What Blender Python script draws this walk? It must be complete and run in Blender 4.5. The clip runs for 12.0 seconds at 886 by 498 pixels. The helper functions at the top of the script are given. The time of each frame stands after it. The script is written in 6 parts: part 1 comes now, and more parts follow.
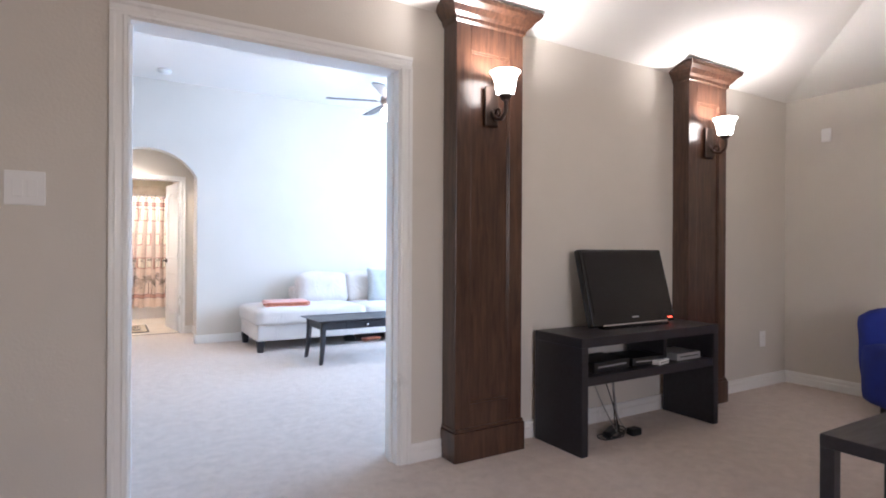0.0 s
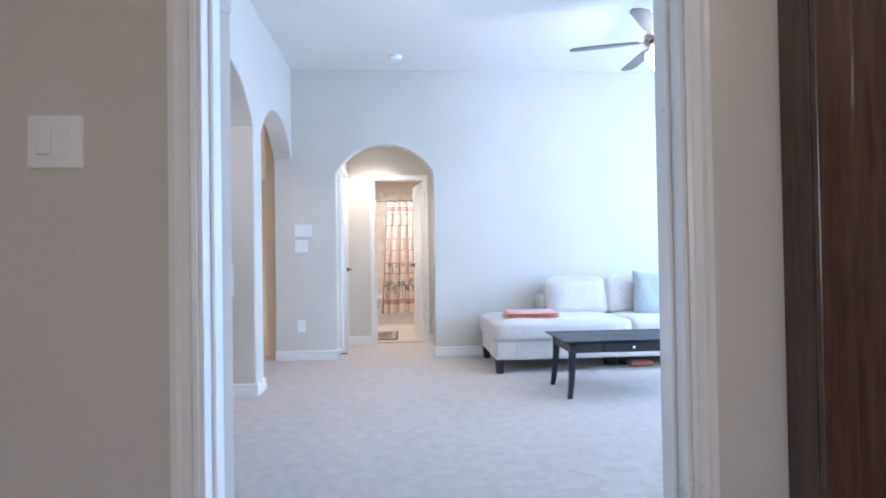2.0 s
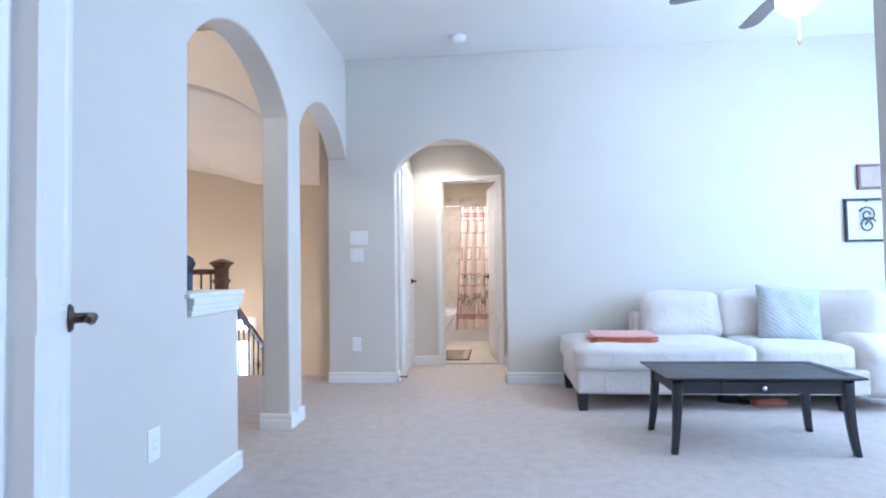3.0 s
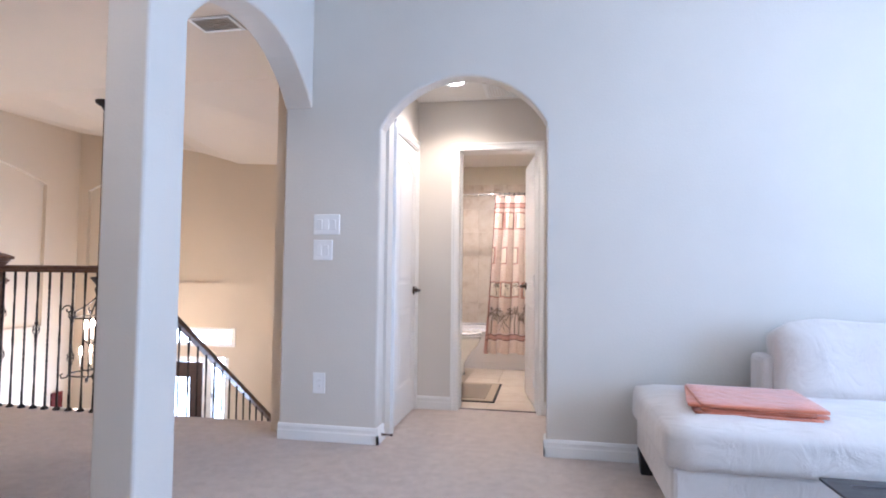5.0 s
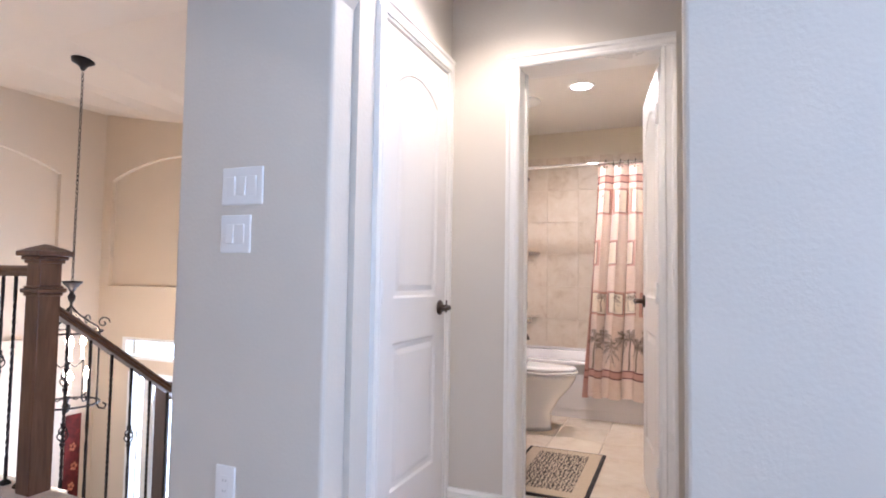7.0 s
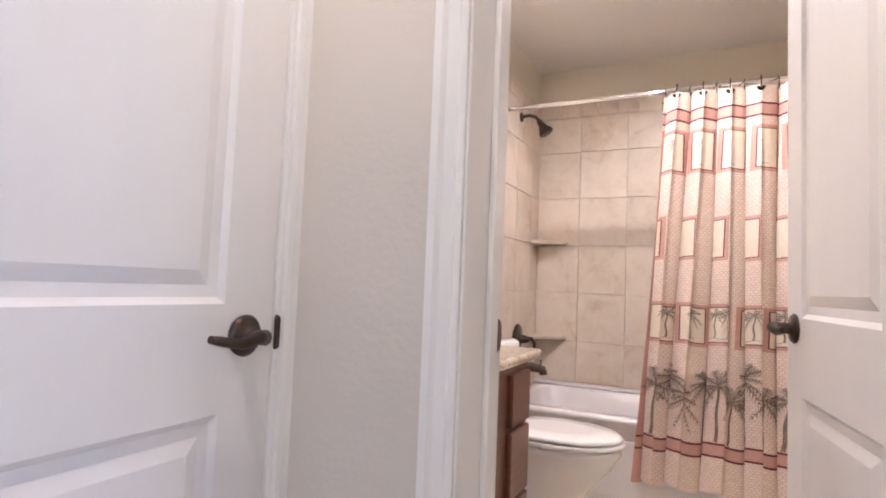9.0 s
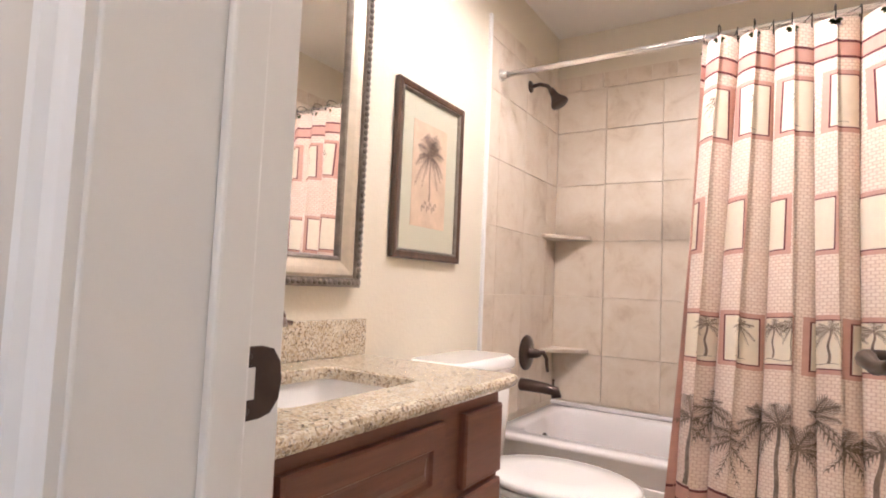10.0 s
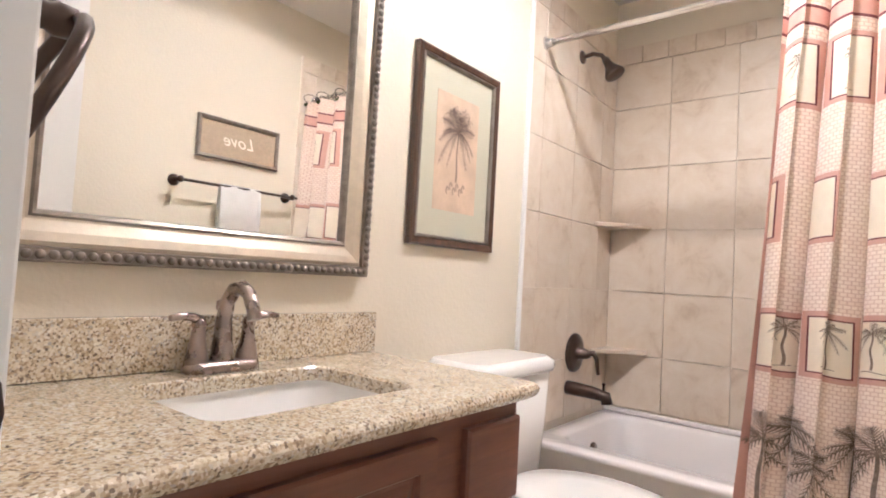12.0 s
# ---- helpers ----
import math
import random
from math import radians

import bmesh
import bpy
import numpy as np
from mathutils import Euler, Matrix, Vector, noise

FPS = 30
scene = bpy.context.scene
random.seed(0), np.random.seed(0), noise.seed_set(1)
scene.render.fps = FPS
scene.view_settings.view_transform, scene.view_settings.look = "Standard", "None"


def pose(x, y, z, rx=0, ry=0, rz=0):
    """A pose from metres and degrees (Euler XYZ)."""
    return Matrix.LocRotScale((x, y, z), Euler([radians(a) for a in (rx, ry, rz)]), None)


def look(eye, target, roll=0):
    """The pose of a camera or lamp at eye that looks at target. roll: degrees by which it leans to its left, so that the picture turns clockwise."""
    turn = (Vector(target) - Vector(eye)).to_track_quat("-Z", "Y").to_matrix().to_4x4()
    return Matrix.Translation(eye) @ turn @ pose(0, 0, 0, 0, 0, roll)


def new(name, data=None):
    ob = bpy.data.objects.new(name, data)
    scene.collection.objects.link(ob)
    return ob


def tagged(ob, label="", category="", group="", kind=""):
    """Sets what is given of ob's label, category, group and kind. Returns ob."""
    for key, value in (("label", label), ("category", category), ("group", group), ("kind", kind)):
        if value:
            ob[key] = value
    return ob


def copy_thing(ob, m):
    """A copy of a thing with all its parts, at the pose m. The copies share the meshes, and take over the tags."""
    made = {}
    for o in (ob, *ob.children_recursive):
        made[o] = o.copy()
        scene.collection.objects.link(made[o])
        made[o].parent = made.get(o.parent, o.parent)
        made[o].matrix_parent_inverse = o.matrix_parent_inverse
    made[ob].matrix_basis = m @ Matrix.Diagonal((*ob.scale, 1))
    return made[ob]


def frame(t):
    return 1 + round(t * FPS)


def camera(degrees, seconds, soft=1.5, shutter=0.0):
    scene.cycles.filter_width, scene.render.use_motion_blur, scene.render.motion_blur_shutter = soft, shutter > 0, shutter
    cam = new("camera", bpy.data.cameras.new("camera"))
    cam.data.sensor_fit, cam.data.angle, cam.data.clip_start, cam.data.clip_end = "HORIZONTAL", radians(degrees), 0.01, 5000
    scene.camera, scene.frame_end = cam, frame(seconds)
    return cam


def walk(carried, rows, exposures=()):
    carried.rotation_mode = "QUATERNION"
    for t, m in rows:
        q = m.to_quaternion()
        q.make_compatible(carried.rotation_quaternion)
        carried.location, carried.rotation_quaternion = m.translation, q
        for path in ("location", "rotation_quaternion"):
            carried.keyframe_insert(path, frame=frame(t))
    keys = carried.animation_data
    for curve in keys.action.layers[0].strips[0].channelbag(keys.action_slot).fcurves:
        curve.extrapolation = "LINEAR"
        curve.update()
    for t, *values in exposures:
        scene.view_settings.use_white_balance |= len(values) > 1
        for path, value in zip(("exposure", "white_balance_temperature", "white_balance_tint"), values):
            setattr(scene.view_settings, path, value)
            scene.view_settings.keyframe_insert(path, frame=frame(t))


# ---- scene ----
cam = camera(77.0, 12.0, 1.9)
PATH = [
    (0, (0.606, 0.042, 1.141), (1.638, 1.755, 1.142), 0.3),
    (0.5, (0.662, 0.279, 1.111), (1.476, 2.106, 1.112), 0.1),
    (1, (0.836, 0.535, 1.073), (1.369, 2.463, 1.073), -0.5),
    (1.5, (1.033, 0.846, 1.058), (1.292, 2.829, 1.064), -0.9),
    (2, (1.177, 1.257, 1.071), (1.322, 3.252, 1.098), -0.9),
    (2.5, (1.304, 1.669, 1.064), (1.252, 3.667, 1.123), -1.1),
    (3, (1.414, 2.052, 1.061), (1.23, 4.042, 1.132), -0.9),
    (3.2, (1.438, 2.234, 1.072), (1.245, 4.224, 1.144), -0.7),
    (4.8, (1.512, 3.673, 1.063), (1.162, 5.64, 1.152), 0.3),
    (5, (1.515, 3.887, 1.054), (1.15, 5.852, 1.146), 0.6),
    (5.5, (1.555, 4.386, 1.066), (1.033, 6.315, 1.16), 0.3),
    (6, (1.543, 4.879, 1.07), (0.927, 6.779, 1.167), 0.4),
    (6.5, (1.518, 5.337, 1.071), (0.83, 7.212, 1.172), 0.6),
    (7, (1.499, 5.774, 1.064), (0.724, 7.615, 1.168), 0.9),
    (7.2, (1.483, 5.959, 1.069), (0.693, 7.793, 1.177), 1.1),
    (8.8, (1.217, 7.29, 1.034), (0.327, 9.076, 1.161), 2.3),
    (9, (1.19, 7.449, 1.026), (0.292, 9.231, 1.151), 2.3),
    (9.5, (1.21, 7.774, 1.045), (0.25, 9.524, 1.173), 2.4),
    (10, (1.214, 8.047, 1.025), (0.151, 9.736, 1.161), 2.4),
    (10.5, (1.189, 8.174, 1.017), (-0.003, 9.775, 1.152), 2.3),
    (11, (1.227, 8.253, 1.019), (-0.051, 9.786, 1.141), 2.5),
    (11.5, (1.259, 8.301, 1.022), (-0.033, 9.825, 1.125), 2.8),
    (12, (1.209, 8.299, 1.026), (-0.054, 9.847, 1.124), 3.2),
]
EXPOSURES = [(0.0, 0.85, 5200, 15), (1.0, 0.75, 5050, 13), (1.5, 0.68, 4950, 12), (3.2, 0.46, 4850, 12), (5.0, 0.40, 5100, 18), (7.2, 0.40, 5170, 19), (9.0, 0.34, 5200, 20), (10.0, 0.43, 5320, 18), (11.0, 0.42, 5200, 16), (12.0, 0.38, 5090, 14)]
walk(cam, [(t, look(eye, target, roll)) for t, eye, target, roll in PATH], EXPOSURES)

# ---- world and lights ----
world = bpy.data.worlds.new("sky")
scene.world = world
world.use_nodes = True
sky = world.node_tree.nodes.new("ShaderNodeTexSky")
sky.sky_type, sky.sun_disc, sky.sun_elevation, sky.sun_rotation = "NISHITA", False, radians(50), radians(200)
world.node_tree.links.new(sky.outputs[0], world.node_tree.nodes["Background"].inputs[0])
world.node_tree.nodes["Background"].inputs[1].default_value = 0.15


def lamp(name, kind, power, colour, m, size=0.1, size_y=0.0, angle=0.0):
    data = bpy.data.lights.new(name, kind)
    data.energy, data.color = power, colour
    if kind == "AREA":
        data.shape, data.size = ("RECTANGLE", size) if size_y else ("DISK", size)
        if size_y:
            data.size_y = size_y
    else:
        data.shadow_soft_size = size
    if kind == "SPOT":
        data.spot_size, data.spot_blend = radians(angle), 0.6
    ob = new(name, data)
    ob.matrix_world = m
    return ob


DAY, WARM, BULB = (0.62, 0.80, 1.0), (1.0, 0.84, 0.66), (1.0, 0.72, 0.46)
for y, watts in ((4.05, 74), (5.75, 70)):
    lamp("window_daylight", "AREA", watts, DAY, look((5.66, y, 1.55), (2.0, y, 1.45)), 1.25, 1.65)
lamp("foyer_daylight", "AREA", 72, (0.9, 0.95, 1.0), look((-2.85, 9.80, -0.6), (-2.85, 6.0, 0.6)), 1.6, 1.8)
lamp("hall_bulb", "SPOT", 52, (1.0, 0.76, 0.50), look((0.86, 7.78, 2.425), (0.86, 7.78, 0)), 0.09, angle=140)
lamp("bath_bulb", "SPOT", 92, WARM, look((0.88, 9.73, 2.42), (0.88, 9.73, 0)), 0.06, angle=168)
for y in (8.67, 8.90, 9.13):
    lamp("vanity_bulb", "POINT", 34, WARM, pose(0.265, y, 2.20), 0.05)
for x in (2.42, 4.39):
    lamp("sconce_bulb", "POINT", 19, WARM, pose(x, 2.418, 2.06), 0.03)
# warm fill added to brighten the study, no known window or lamp there
lamp("study_daylight", "AREA", 27, (1.0, 0.79, 0.58), look((2.0, -2.38, 1.5), (2.0, 3.0, 1.3)), 1.8, 1.3)
lamp("fan_bulb", "POINT", 19, (1.0, 0.93, 0.84), pose(3.16, 5.35, 2.40), 0.07)
for a in range(4):
    lamp("lantern_bulb", "POINT", 6, BULB, pose(-2.78 + 0.1 * math.cos(a * 1.571), 8.6 + 0.1 * math.sin(a * 1.571), 0.52), 0.03)
# fill added to light the arch wall; the hall's true source is unknown
lamp("hallway_bulb", "POINT", 26, WARM, pose(-0.95, 4.55, 2.66), 0.07)


# ---- materials ----
def nodes_of(name):
    m = bpy.data.materials.new(name)
    m.use_nodes = True
    t = m.node_tree
    return m, t, t.nodes["Principled BSDF"]


def add(t, kind, **values):
    n = t.nodes.new(kind)
    for key, value in values.items():
        n.inputs[key].default_value = value
    return n


def coords(t, stretch=(1, 1, 1)):
    c, s = t.nodes.new("ShaderNodeTexCoord"), t.nodes.new("ShaderNodeMapping")
    s.inputs["Scale"].default_value = stretch
    t.links.new(c.outputs["Object"], s.inputs["Vector"])
    return s.outputs["Vector"]


def ramp(t, source, stops):
    r = t.nodes.new("ShaderNodeValToRGB")
    e = r.color_ramp.elements
    while len(e) < len(stops):
        e.new(0.5)
    for el, (p, c) in zip(e, stops):
        el.position, el.color = p, (*c, 1)
    t.links.new(source, r.inputs[0])
    return r.outputs[0]


def bump(t, b, source, strength, distance):
    n = add(t, "ShaderNodeBump", Strength=strength, Distance=distance)
    t.links.new(source, n.inputs["Height"])
    if b.inputs["Normal"].links:
        t.links.new(b.inputs["Normal"].links[0].from_socket, n.inputs["Normal"])
    t.links.new(n.outputs[0], b.inputs["Normal"])


def shade(c, k):
    return tuple(min(1.0, v * k) for v in c)


def mat(name, colour, rough=0.5, metal=0.0, vary=0.06, scale=3.0, fine=0.0, fine_scale=200.0, depth=0.001, stretch=(1, 1, 1), coat=0.0, emit=None, power=0.0, sheen=0.0):
    """Colour that drifts at a coarse scale, roughness that drifts with it, and a fine relief."""
    m, t, b = nodes_of(name)
    b.inputs["Metallic"].default_value = metal
    b.inputs["Coat Weight"].default_value, b.inputs["Sheen Weight"].default_value = coat, sheen
    v = coords(t, stretch)
    n = add(t, "ShaderNodeTexNoise", Scale=scale, Detail=5.0, Roughness=0.6)
    t.links.new(v, n.inputs["Vector"])
    t.links.new(ramp(t, n.outputs[0], [(0.3, shade(colour, 1 - vary)), (0.7, shade(colour, 1 + vary))]), b.inputs["Base Color"])
    r = add(t, "ShaderNodeMapRange")
    for i, x in ((1, 0.3), (2, 0.7), (3, max(0, rough - 0.06)), (4, min(1, rough + 0.06))):
        r.inputs[i].default_value = x
    t.links.new(n.outputs[0], r.inputs[0])
    t.links.new(r.outputs[0], b.inputs["Roughness"])
    if fine:
        f = add(t, "ShaderNodeTexNoise", Scale=fine_scale, Detail=3.0)
        t.links.new(v, f.inputs["Vector"])
        bump(t, b, f.outputs[0], fine, depth)
    if emit:
        b.inputs["Emission Color"].default_value, b.inputs["Emission Strength"].default_value = (*emit, 1), power
    return m


PAINT = mat("wall_paint", (0.66, 0.615, 0.545), 0.62, vary=0.03, scale=1.3, fine=0.32, fine_scale=75, depth=0.003)
CEIL = mat("ceiling_paint", (0.80, 0.77, 0.72), 0.8, vary=0.02, scale=1.0, fine=0.3, fine_scale=90, depth=0.003)
CREAM = mat("bath_paint", (0.74, 0.67, 0.54), 0.6, vary=0.02, scale=1.5, fine=0.3, fine_scale=80, depth=0.003)
FOYER = mat("foyer_paint", (0.66, 0.56, 0.43), 0.62, vary=0.03, scale=1.0, fine=0.3, fine_scale=70, depth=0.003)
TRIM = mat("trim_white", (0.84, 0.83, 0.80), 0.32, vary=0.02, scale=2.5, fine=0.05, fine_scale=40, depth=0.001)
DOORPAINT = mat("door_white", (0.83, 0.81, 0.78), 0.36, vary=0.02, scale=2.0, fine=0.12, fine_scale=60, depth=0.001, stretch=(4, 4, 0.3))
PLASTIC = mat("white_plastic", (0.86, 0.85, 0.83), 0.35, vary=0.01)
PORCELAIN = mat("porcelain", (0.90, 0.88, 0.85), 0.08, vary=0.01, coat=0.6)
ACRYLIC = mat("tub_acrylic", (0.84, 0.80, 0.78), 0.14, vary=0.012, coat=0.4)
BLACKWOOD = mat("black_wood", (0.020, 0.018, 0.022), 0.42, vary=0.3, scale=6, fine=0.15, fine_scale=60, stretch=(1, 8, 8))
BRONZE = mat("oil_rubbed_bronze", (0.085, 0.062, 0.052), 0.34, metal=0.85, vary=0.25, scale=18)
NICKEL = mat("brushed_bronze", (0.36, 0.30, 0.27), 0.28, metal=0.95, vary=0.15, scale=25)
IRON = mat("black_iron", (0.030, 0.025, 0.024), 0.5, metal=0.5, vary=0.3, scale=30, fine=0.2, fine_scale=160)
CHROME = mat("chrome", (0.80, 0.80, 0.80), 0.12, metal=1.0, vary=0.02)
SOFA = mat("sofa_fabric", (0.65, 0.595, 0.545), 0.9, vary=0.05, scale=5, fine=0.4, fine_scale=420, depth=0.001, sheen=0.4)
PILLOW = mat("pillow_fabric", (0.43, 0.445, 0.44), 0.9, vary=0.10, scale=16, fine=0.5, fine_scale=180, depth=0.002, sheen=0.3, stretch=(1, 1, 1))
ORANGE = mat("orange_blanket", (0.60, 0.19, 0.095), 0.95, vary=0.12, scale=12, fine=0.5, fine_scale=350, depth=0.002, sheen=0.5)
TOWEL = mat("white_towel", (0.84, 0.82, 0.79), 0.95, vary=0.03, scale=15, fine=0.8, fine_scale=420, depth=0.003, sheen=0.5)
BLUE = mat("blue_fabric", (0.016, 0.032, 0.26), 0.85, vary=0.25, scale=6, fine=0.4, fine_scale=300)
SCREEN = mat("tv_screen", (0.008, 0.008, 0.010), 0.12, vary=0.1)
BEZEL = mat("tv_bezel", (0.010, 0.010, 0.011), 0.25, vary=0.1)
GREYBOX = mat("grey_plastic", (0.33, 0.32, 0.31), 0.4)
BLACKPLASTIC = mat("black_plastic", (0.012, 0.012, 0.013), 0.45)
GILT = mat("champagne_gilt", (0.60, 0.53, 0.42), 0.42, metal=0.7, vary=0.10, scale=30, fine=0.12, fine_scale=90)
PEWTER = mat("pewter_bead", (0.26, 0.23, 0.20), 0.34, metal=0.85, vary=0.25, scale=40)
MATBOARD = mat("sage_matboard", (0.52, 0.50, 0.38), 0.85, vary=0.02)
PARCH = mat("aged_print_paper", (0.60, 0.45, 0.32), 0.85, vary=0.12, scale=14)
INK = mat("faded_ink", (0.26, 0.19, 0.15), 0.85, vary=0.3, scale=40)
BURLAP = mat("burlap_panel", (0.36, 0.28, 0.19), 0.9, vary=0.12, scale=60, fine=0.4, fine_scale=400)
GLOW = mat("lamp_glass", (0.9, 0.85, 0.75), 0.3, emit=(1.0, 0.83, 0.62), power=9.0)
GLOWDISC = mat("lit_lens", (0.9, 0.88, 0.82), 0.3, emit=(1.0, 0.88, 0.70), power=14.0)
FLAME = mat("lit_bulb", (0.9, 0.85, 0.75), 0.3, emit=(1.0, 0.72, 0.42), power=160.0)
LED = mat("red_led", (0.6, 0.02, 0.01), 0.3, emit=(1.0, 0.06, 0.02), power=6.0)
MIRROR = mat("mirror_glass", (0.90, 0.90, 0.88), 0.0, metal=1.0, vary=0.0)
MIRROR.node_tree.nodes["Principled BSDF"].inputs["Roughness"].links and MIRROR.node_tree.links.remove(MIRROR.node_tree.nodes["Principled BSDF"].inputs["Roughness"].links[0])
MIRROR.node_tree.nodes["Principled BSDF"].inputs["Roughness"].default_value = 0.005
GLASS, _t, _b = nodes_of("clear_glass")
_b.inputs["Base Color"].default_value, _b.inputs["Roughness"].default_value, _b.inputs["Transmission Weight"].default_value = (0.97, 0.99, 0.99, 1), 0.0, 1.0


def wood(name, dark, light, rough, along="z", coat=0.2):
    m, t, b = nodes_of(name)
    k = {"x": (1.2, 14, 14), "y": (14, 1.2, 14), "z": (14, 14, 1.2)}[along]
    v = coords(t, k)
    n = add(t, "ShaderNodeTexNoise", Scale=3.0, Detail=8.0, Roughness=0.65, Distortion=0.6)
    t.links.new(v, n.inputs["Vector"])
    t.links.new(ramp(t, n.outputs[0], [(0.30, dark), (0.52, tuple((p + q) / 2 for p, q in zip(dark, light))), (0.74, light)]), b.inputs["Base Color"])
    b.inputs["Roughness"].default_value, b.inputs["Coat Weight"].default_value, b.inputs["Coat Roughness"].default_value = rough, coat, 0.3
    bump(t, b, n.outputs[0], 0.12, 0.002)
    return m


PILLARWOOD = wood("dark_walnut", (0.030, 0.013, 0.008), (0.105, 0.050, 0.028), 0.24, "z", 0.6)
CABINET = wood("cherry_cabinet", (0.125, 0.046, 0.027), (0.215, 0.088, 0.052), 0.38, "y", 0.25)
RAILWOOD = wood("rail_walnut", (0.060, 0.026, 0.014), (0.165, 0.078, 0.042), 0.36, "y")
NEWELWOOD = wood("newel_walnut", (0.075, 0.034, 0.019), (0.19, 0.092, 0.052), 0.38, "z")
FRONTDOOR = wood("front_door_wood", (0.030, 0.014, 0.010), (0.075, 0.035, 0.022), 0.4, "z")


def carpet():
    m, t, b = nodes_of("carpet")
    v = coords(t)
    n = add(t, "ShaderNodeTexNoise", Scale=170.0, Detail=4.0, Roughness=0.75)
    w = add(t, "ShaderNodeTexNoise", Scale=13.0, Detail=7.0, Roughness=0.75)
    for x in (n, w):
        t.links.new(v, x.inputs["Vector"])
    a = ramp(t, n.outputs[0], [(0.25, (0.54, 0.425, 0.345)), (0.5, (0.745, 0.625, 0.535)), (0.78, (0.87, 0.77, 0.68))])
    c = ramp(t, w.outputs[0], [(0.32, (0.80, 0.78, 0.76)), (0.62, (1.0, 1.0, 1.0))])
    mix = t.nodes.new("ShaderNodeMix")
    mix.data_type, mix.blend_type = "RGBA", "MULTIPLY"
    mix.inputs["Factor"].default_value = 1.0
    t.links.new(a, mix.inputs["A"])
    t.links.new(c, mix.inputs["B"])
    t.links.new(mix.outputs["Result"], b.inputs["Base Color"])
    b.inputs["Roughness"].default_value, b.inputs["Sheen Weight"].default_value = 1.0, 0.3
    bump(t, b, n.outputs[0], 0.9, 0.012)
    bump(t, b, w.outputs[0], 0.3, 0.02)
    return m


def granite():
    m, t, b = nodes_of("granite")
    v = coords(t)
    vo = add(t, "ShaderNodeTexVoronoi", Scale=250.0)
    n = add(t, "ShaderNodeTexNoise", Scale=95.0, Detail=6.0, Roughness=0.7)
    big = add(t, "ShaderNodeTexNoise", Scale=26.0, Detail=4.0)
    for x in (vo, n, big):
        t.links.new(v, x.inputs["Vector"])
    sep = t.nodes.new("ShaderNodeSeparateColor")
    t.links.new(vo.outputs["Color"], sep.inputs[0])
    cells = ramp(t, sep.outputs[0], [(0.0, (0.17, 0.14, 0.115)), (0.07, (0.28, 0.22, 0.165)), (0.15, (0.44, 0.35, 0.25)), (0.30, (0.60, 0.51, 0.37)), (0.58, (0.75, 0.68, 0.53)), (0.90, (0.84, 0.80, 0.70)), (1.0, (0.46, 0.44, 0.41))])
    blots = ramp(t, n.outputs[0], [(0.32, (0.50, 0.40, 0.29)), (0.44, (0.92, 0.88, 0.82)), (0.7, (1.0, 1.0, 1.0))])
    drift = ramp(t, big.outputs[0], [(0.3, (0.80, 0.74, 0.64)), (0.65, (1.0, 1.0, 1.0))])
    last = cells
    for layer in (blots, drift):
        mix = t.nodes.new("ShaderNodeMix")
        mix.data_type, mix.blend_type = "RGBA", "MULTIPLY"
        mix.inputs["Factor"].default_value = 0.75
        t.links.new(last, mix.inputs["A"])
        t.links.new(layer, mix.inputs["B"])
        last = mix.outputs["Result"]
    t.links.new(last, b.inputs["Base Color"])
    b.inputs["Roughness"].default_value, b.inputs["Coat Weight"].default_value = 0.16, 0.5
    return m


def travertine(name, low, mid, high, rough):
    """Mottled stone tile, each piece shifted by its own random number."""
    m, t, b = nodes_of(name)
    info, c, plus = t.nodes.new("ShaderNodeObjectInfo"), t.nodes.new("ShaderNodeNewGeometry"), t.nodes.new("ShaderNodeVectorMath")
    mul = t.nodes.new("ShaderNodeVectorMath")
    mul.operation = "SCALE"
    mul.inputs[0].default_value = (7.0, 13.0, 5.0)
    t.links.new(info.outputs["Random"], mul.inputs["Scale"])
    t.links.new(c.outputs["Position"], plus.inputs[0])
    t.links.new(mul.outputs[0], plus.inputs[1])
    n = add(t, "ShaderNodeTexNoise", Scale=7.0, Detail=8.0, Roughness=0.68, Distortion=0.5)
    t.links.new(plus.outputs[0], n.inputs["Vector"])
    col = ramp(t, n.outputs[0], [(0.28, low), (0.45, mid), (0.72, high)])
    tone = ramp(t, info.outputs["Random"], [(0.0, (0.93, 0.925, 0.92)), (1.0, (1.0, 1.0, 1.0))])
    mix = t.nodes.new("ShaderNodeMix")
    mix.data_type, mix.blend_type = "RGBA", "MULTIPLY"
    mix.inputs["Factor"].default_value = 1.0
    t.links.new(col, mix.inputs["A"])
    t.links.new(tone, mix.inputs["B"])
    t.links.new(mix.outputs["Result"], b.inputs["Base Color"])
    b.inputs["Roughness"].default_value = rough
    bump(t, b, n.outputs[0], 0.1, 0.003)
    return m


def wrinkles(m, scale, strength, distance):
    """Soft creases added over a fabric's fine relief."""
    t = m.node_tree
    n = add(t, "ShaderNodeTexNoise", Scale=scale, Detail=4.0, Roughness=0.55, Distortion=1.2)
    t.links.new(coords(t, (1, 1, 0.7)), n.inputs["Vector"])
    bump(t, t.nodes["Principled BSDF"], n.outputs[0], strength, distance)


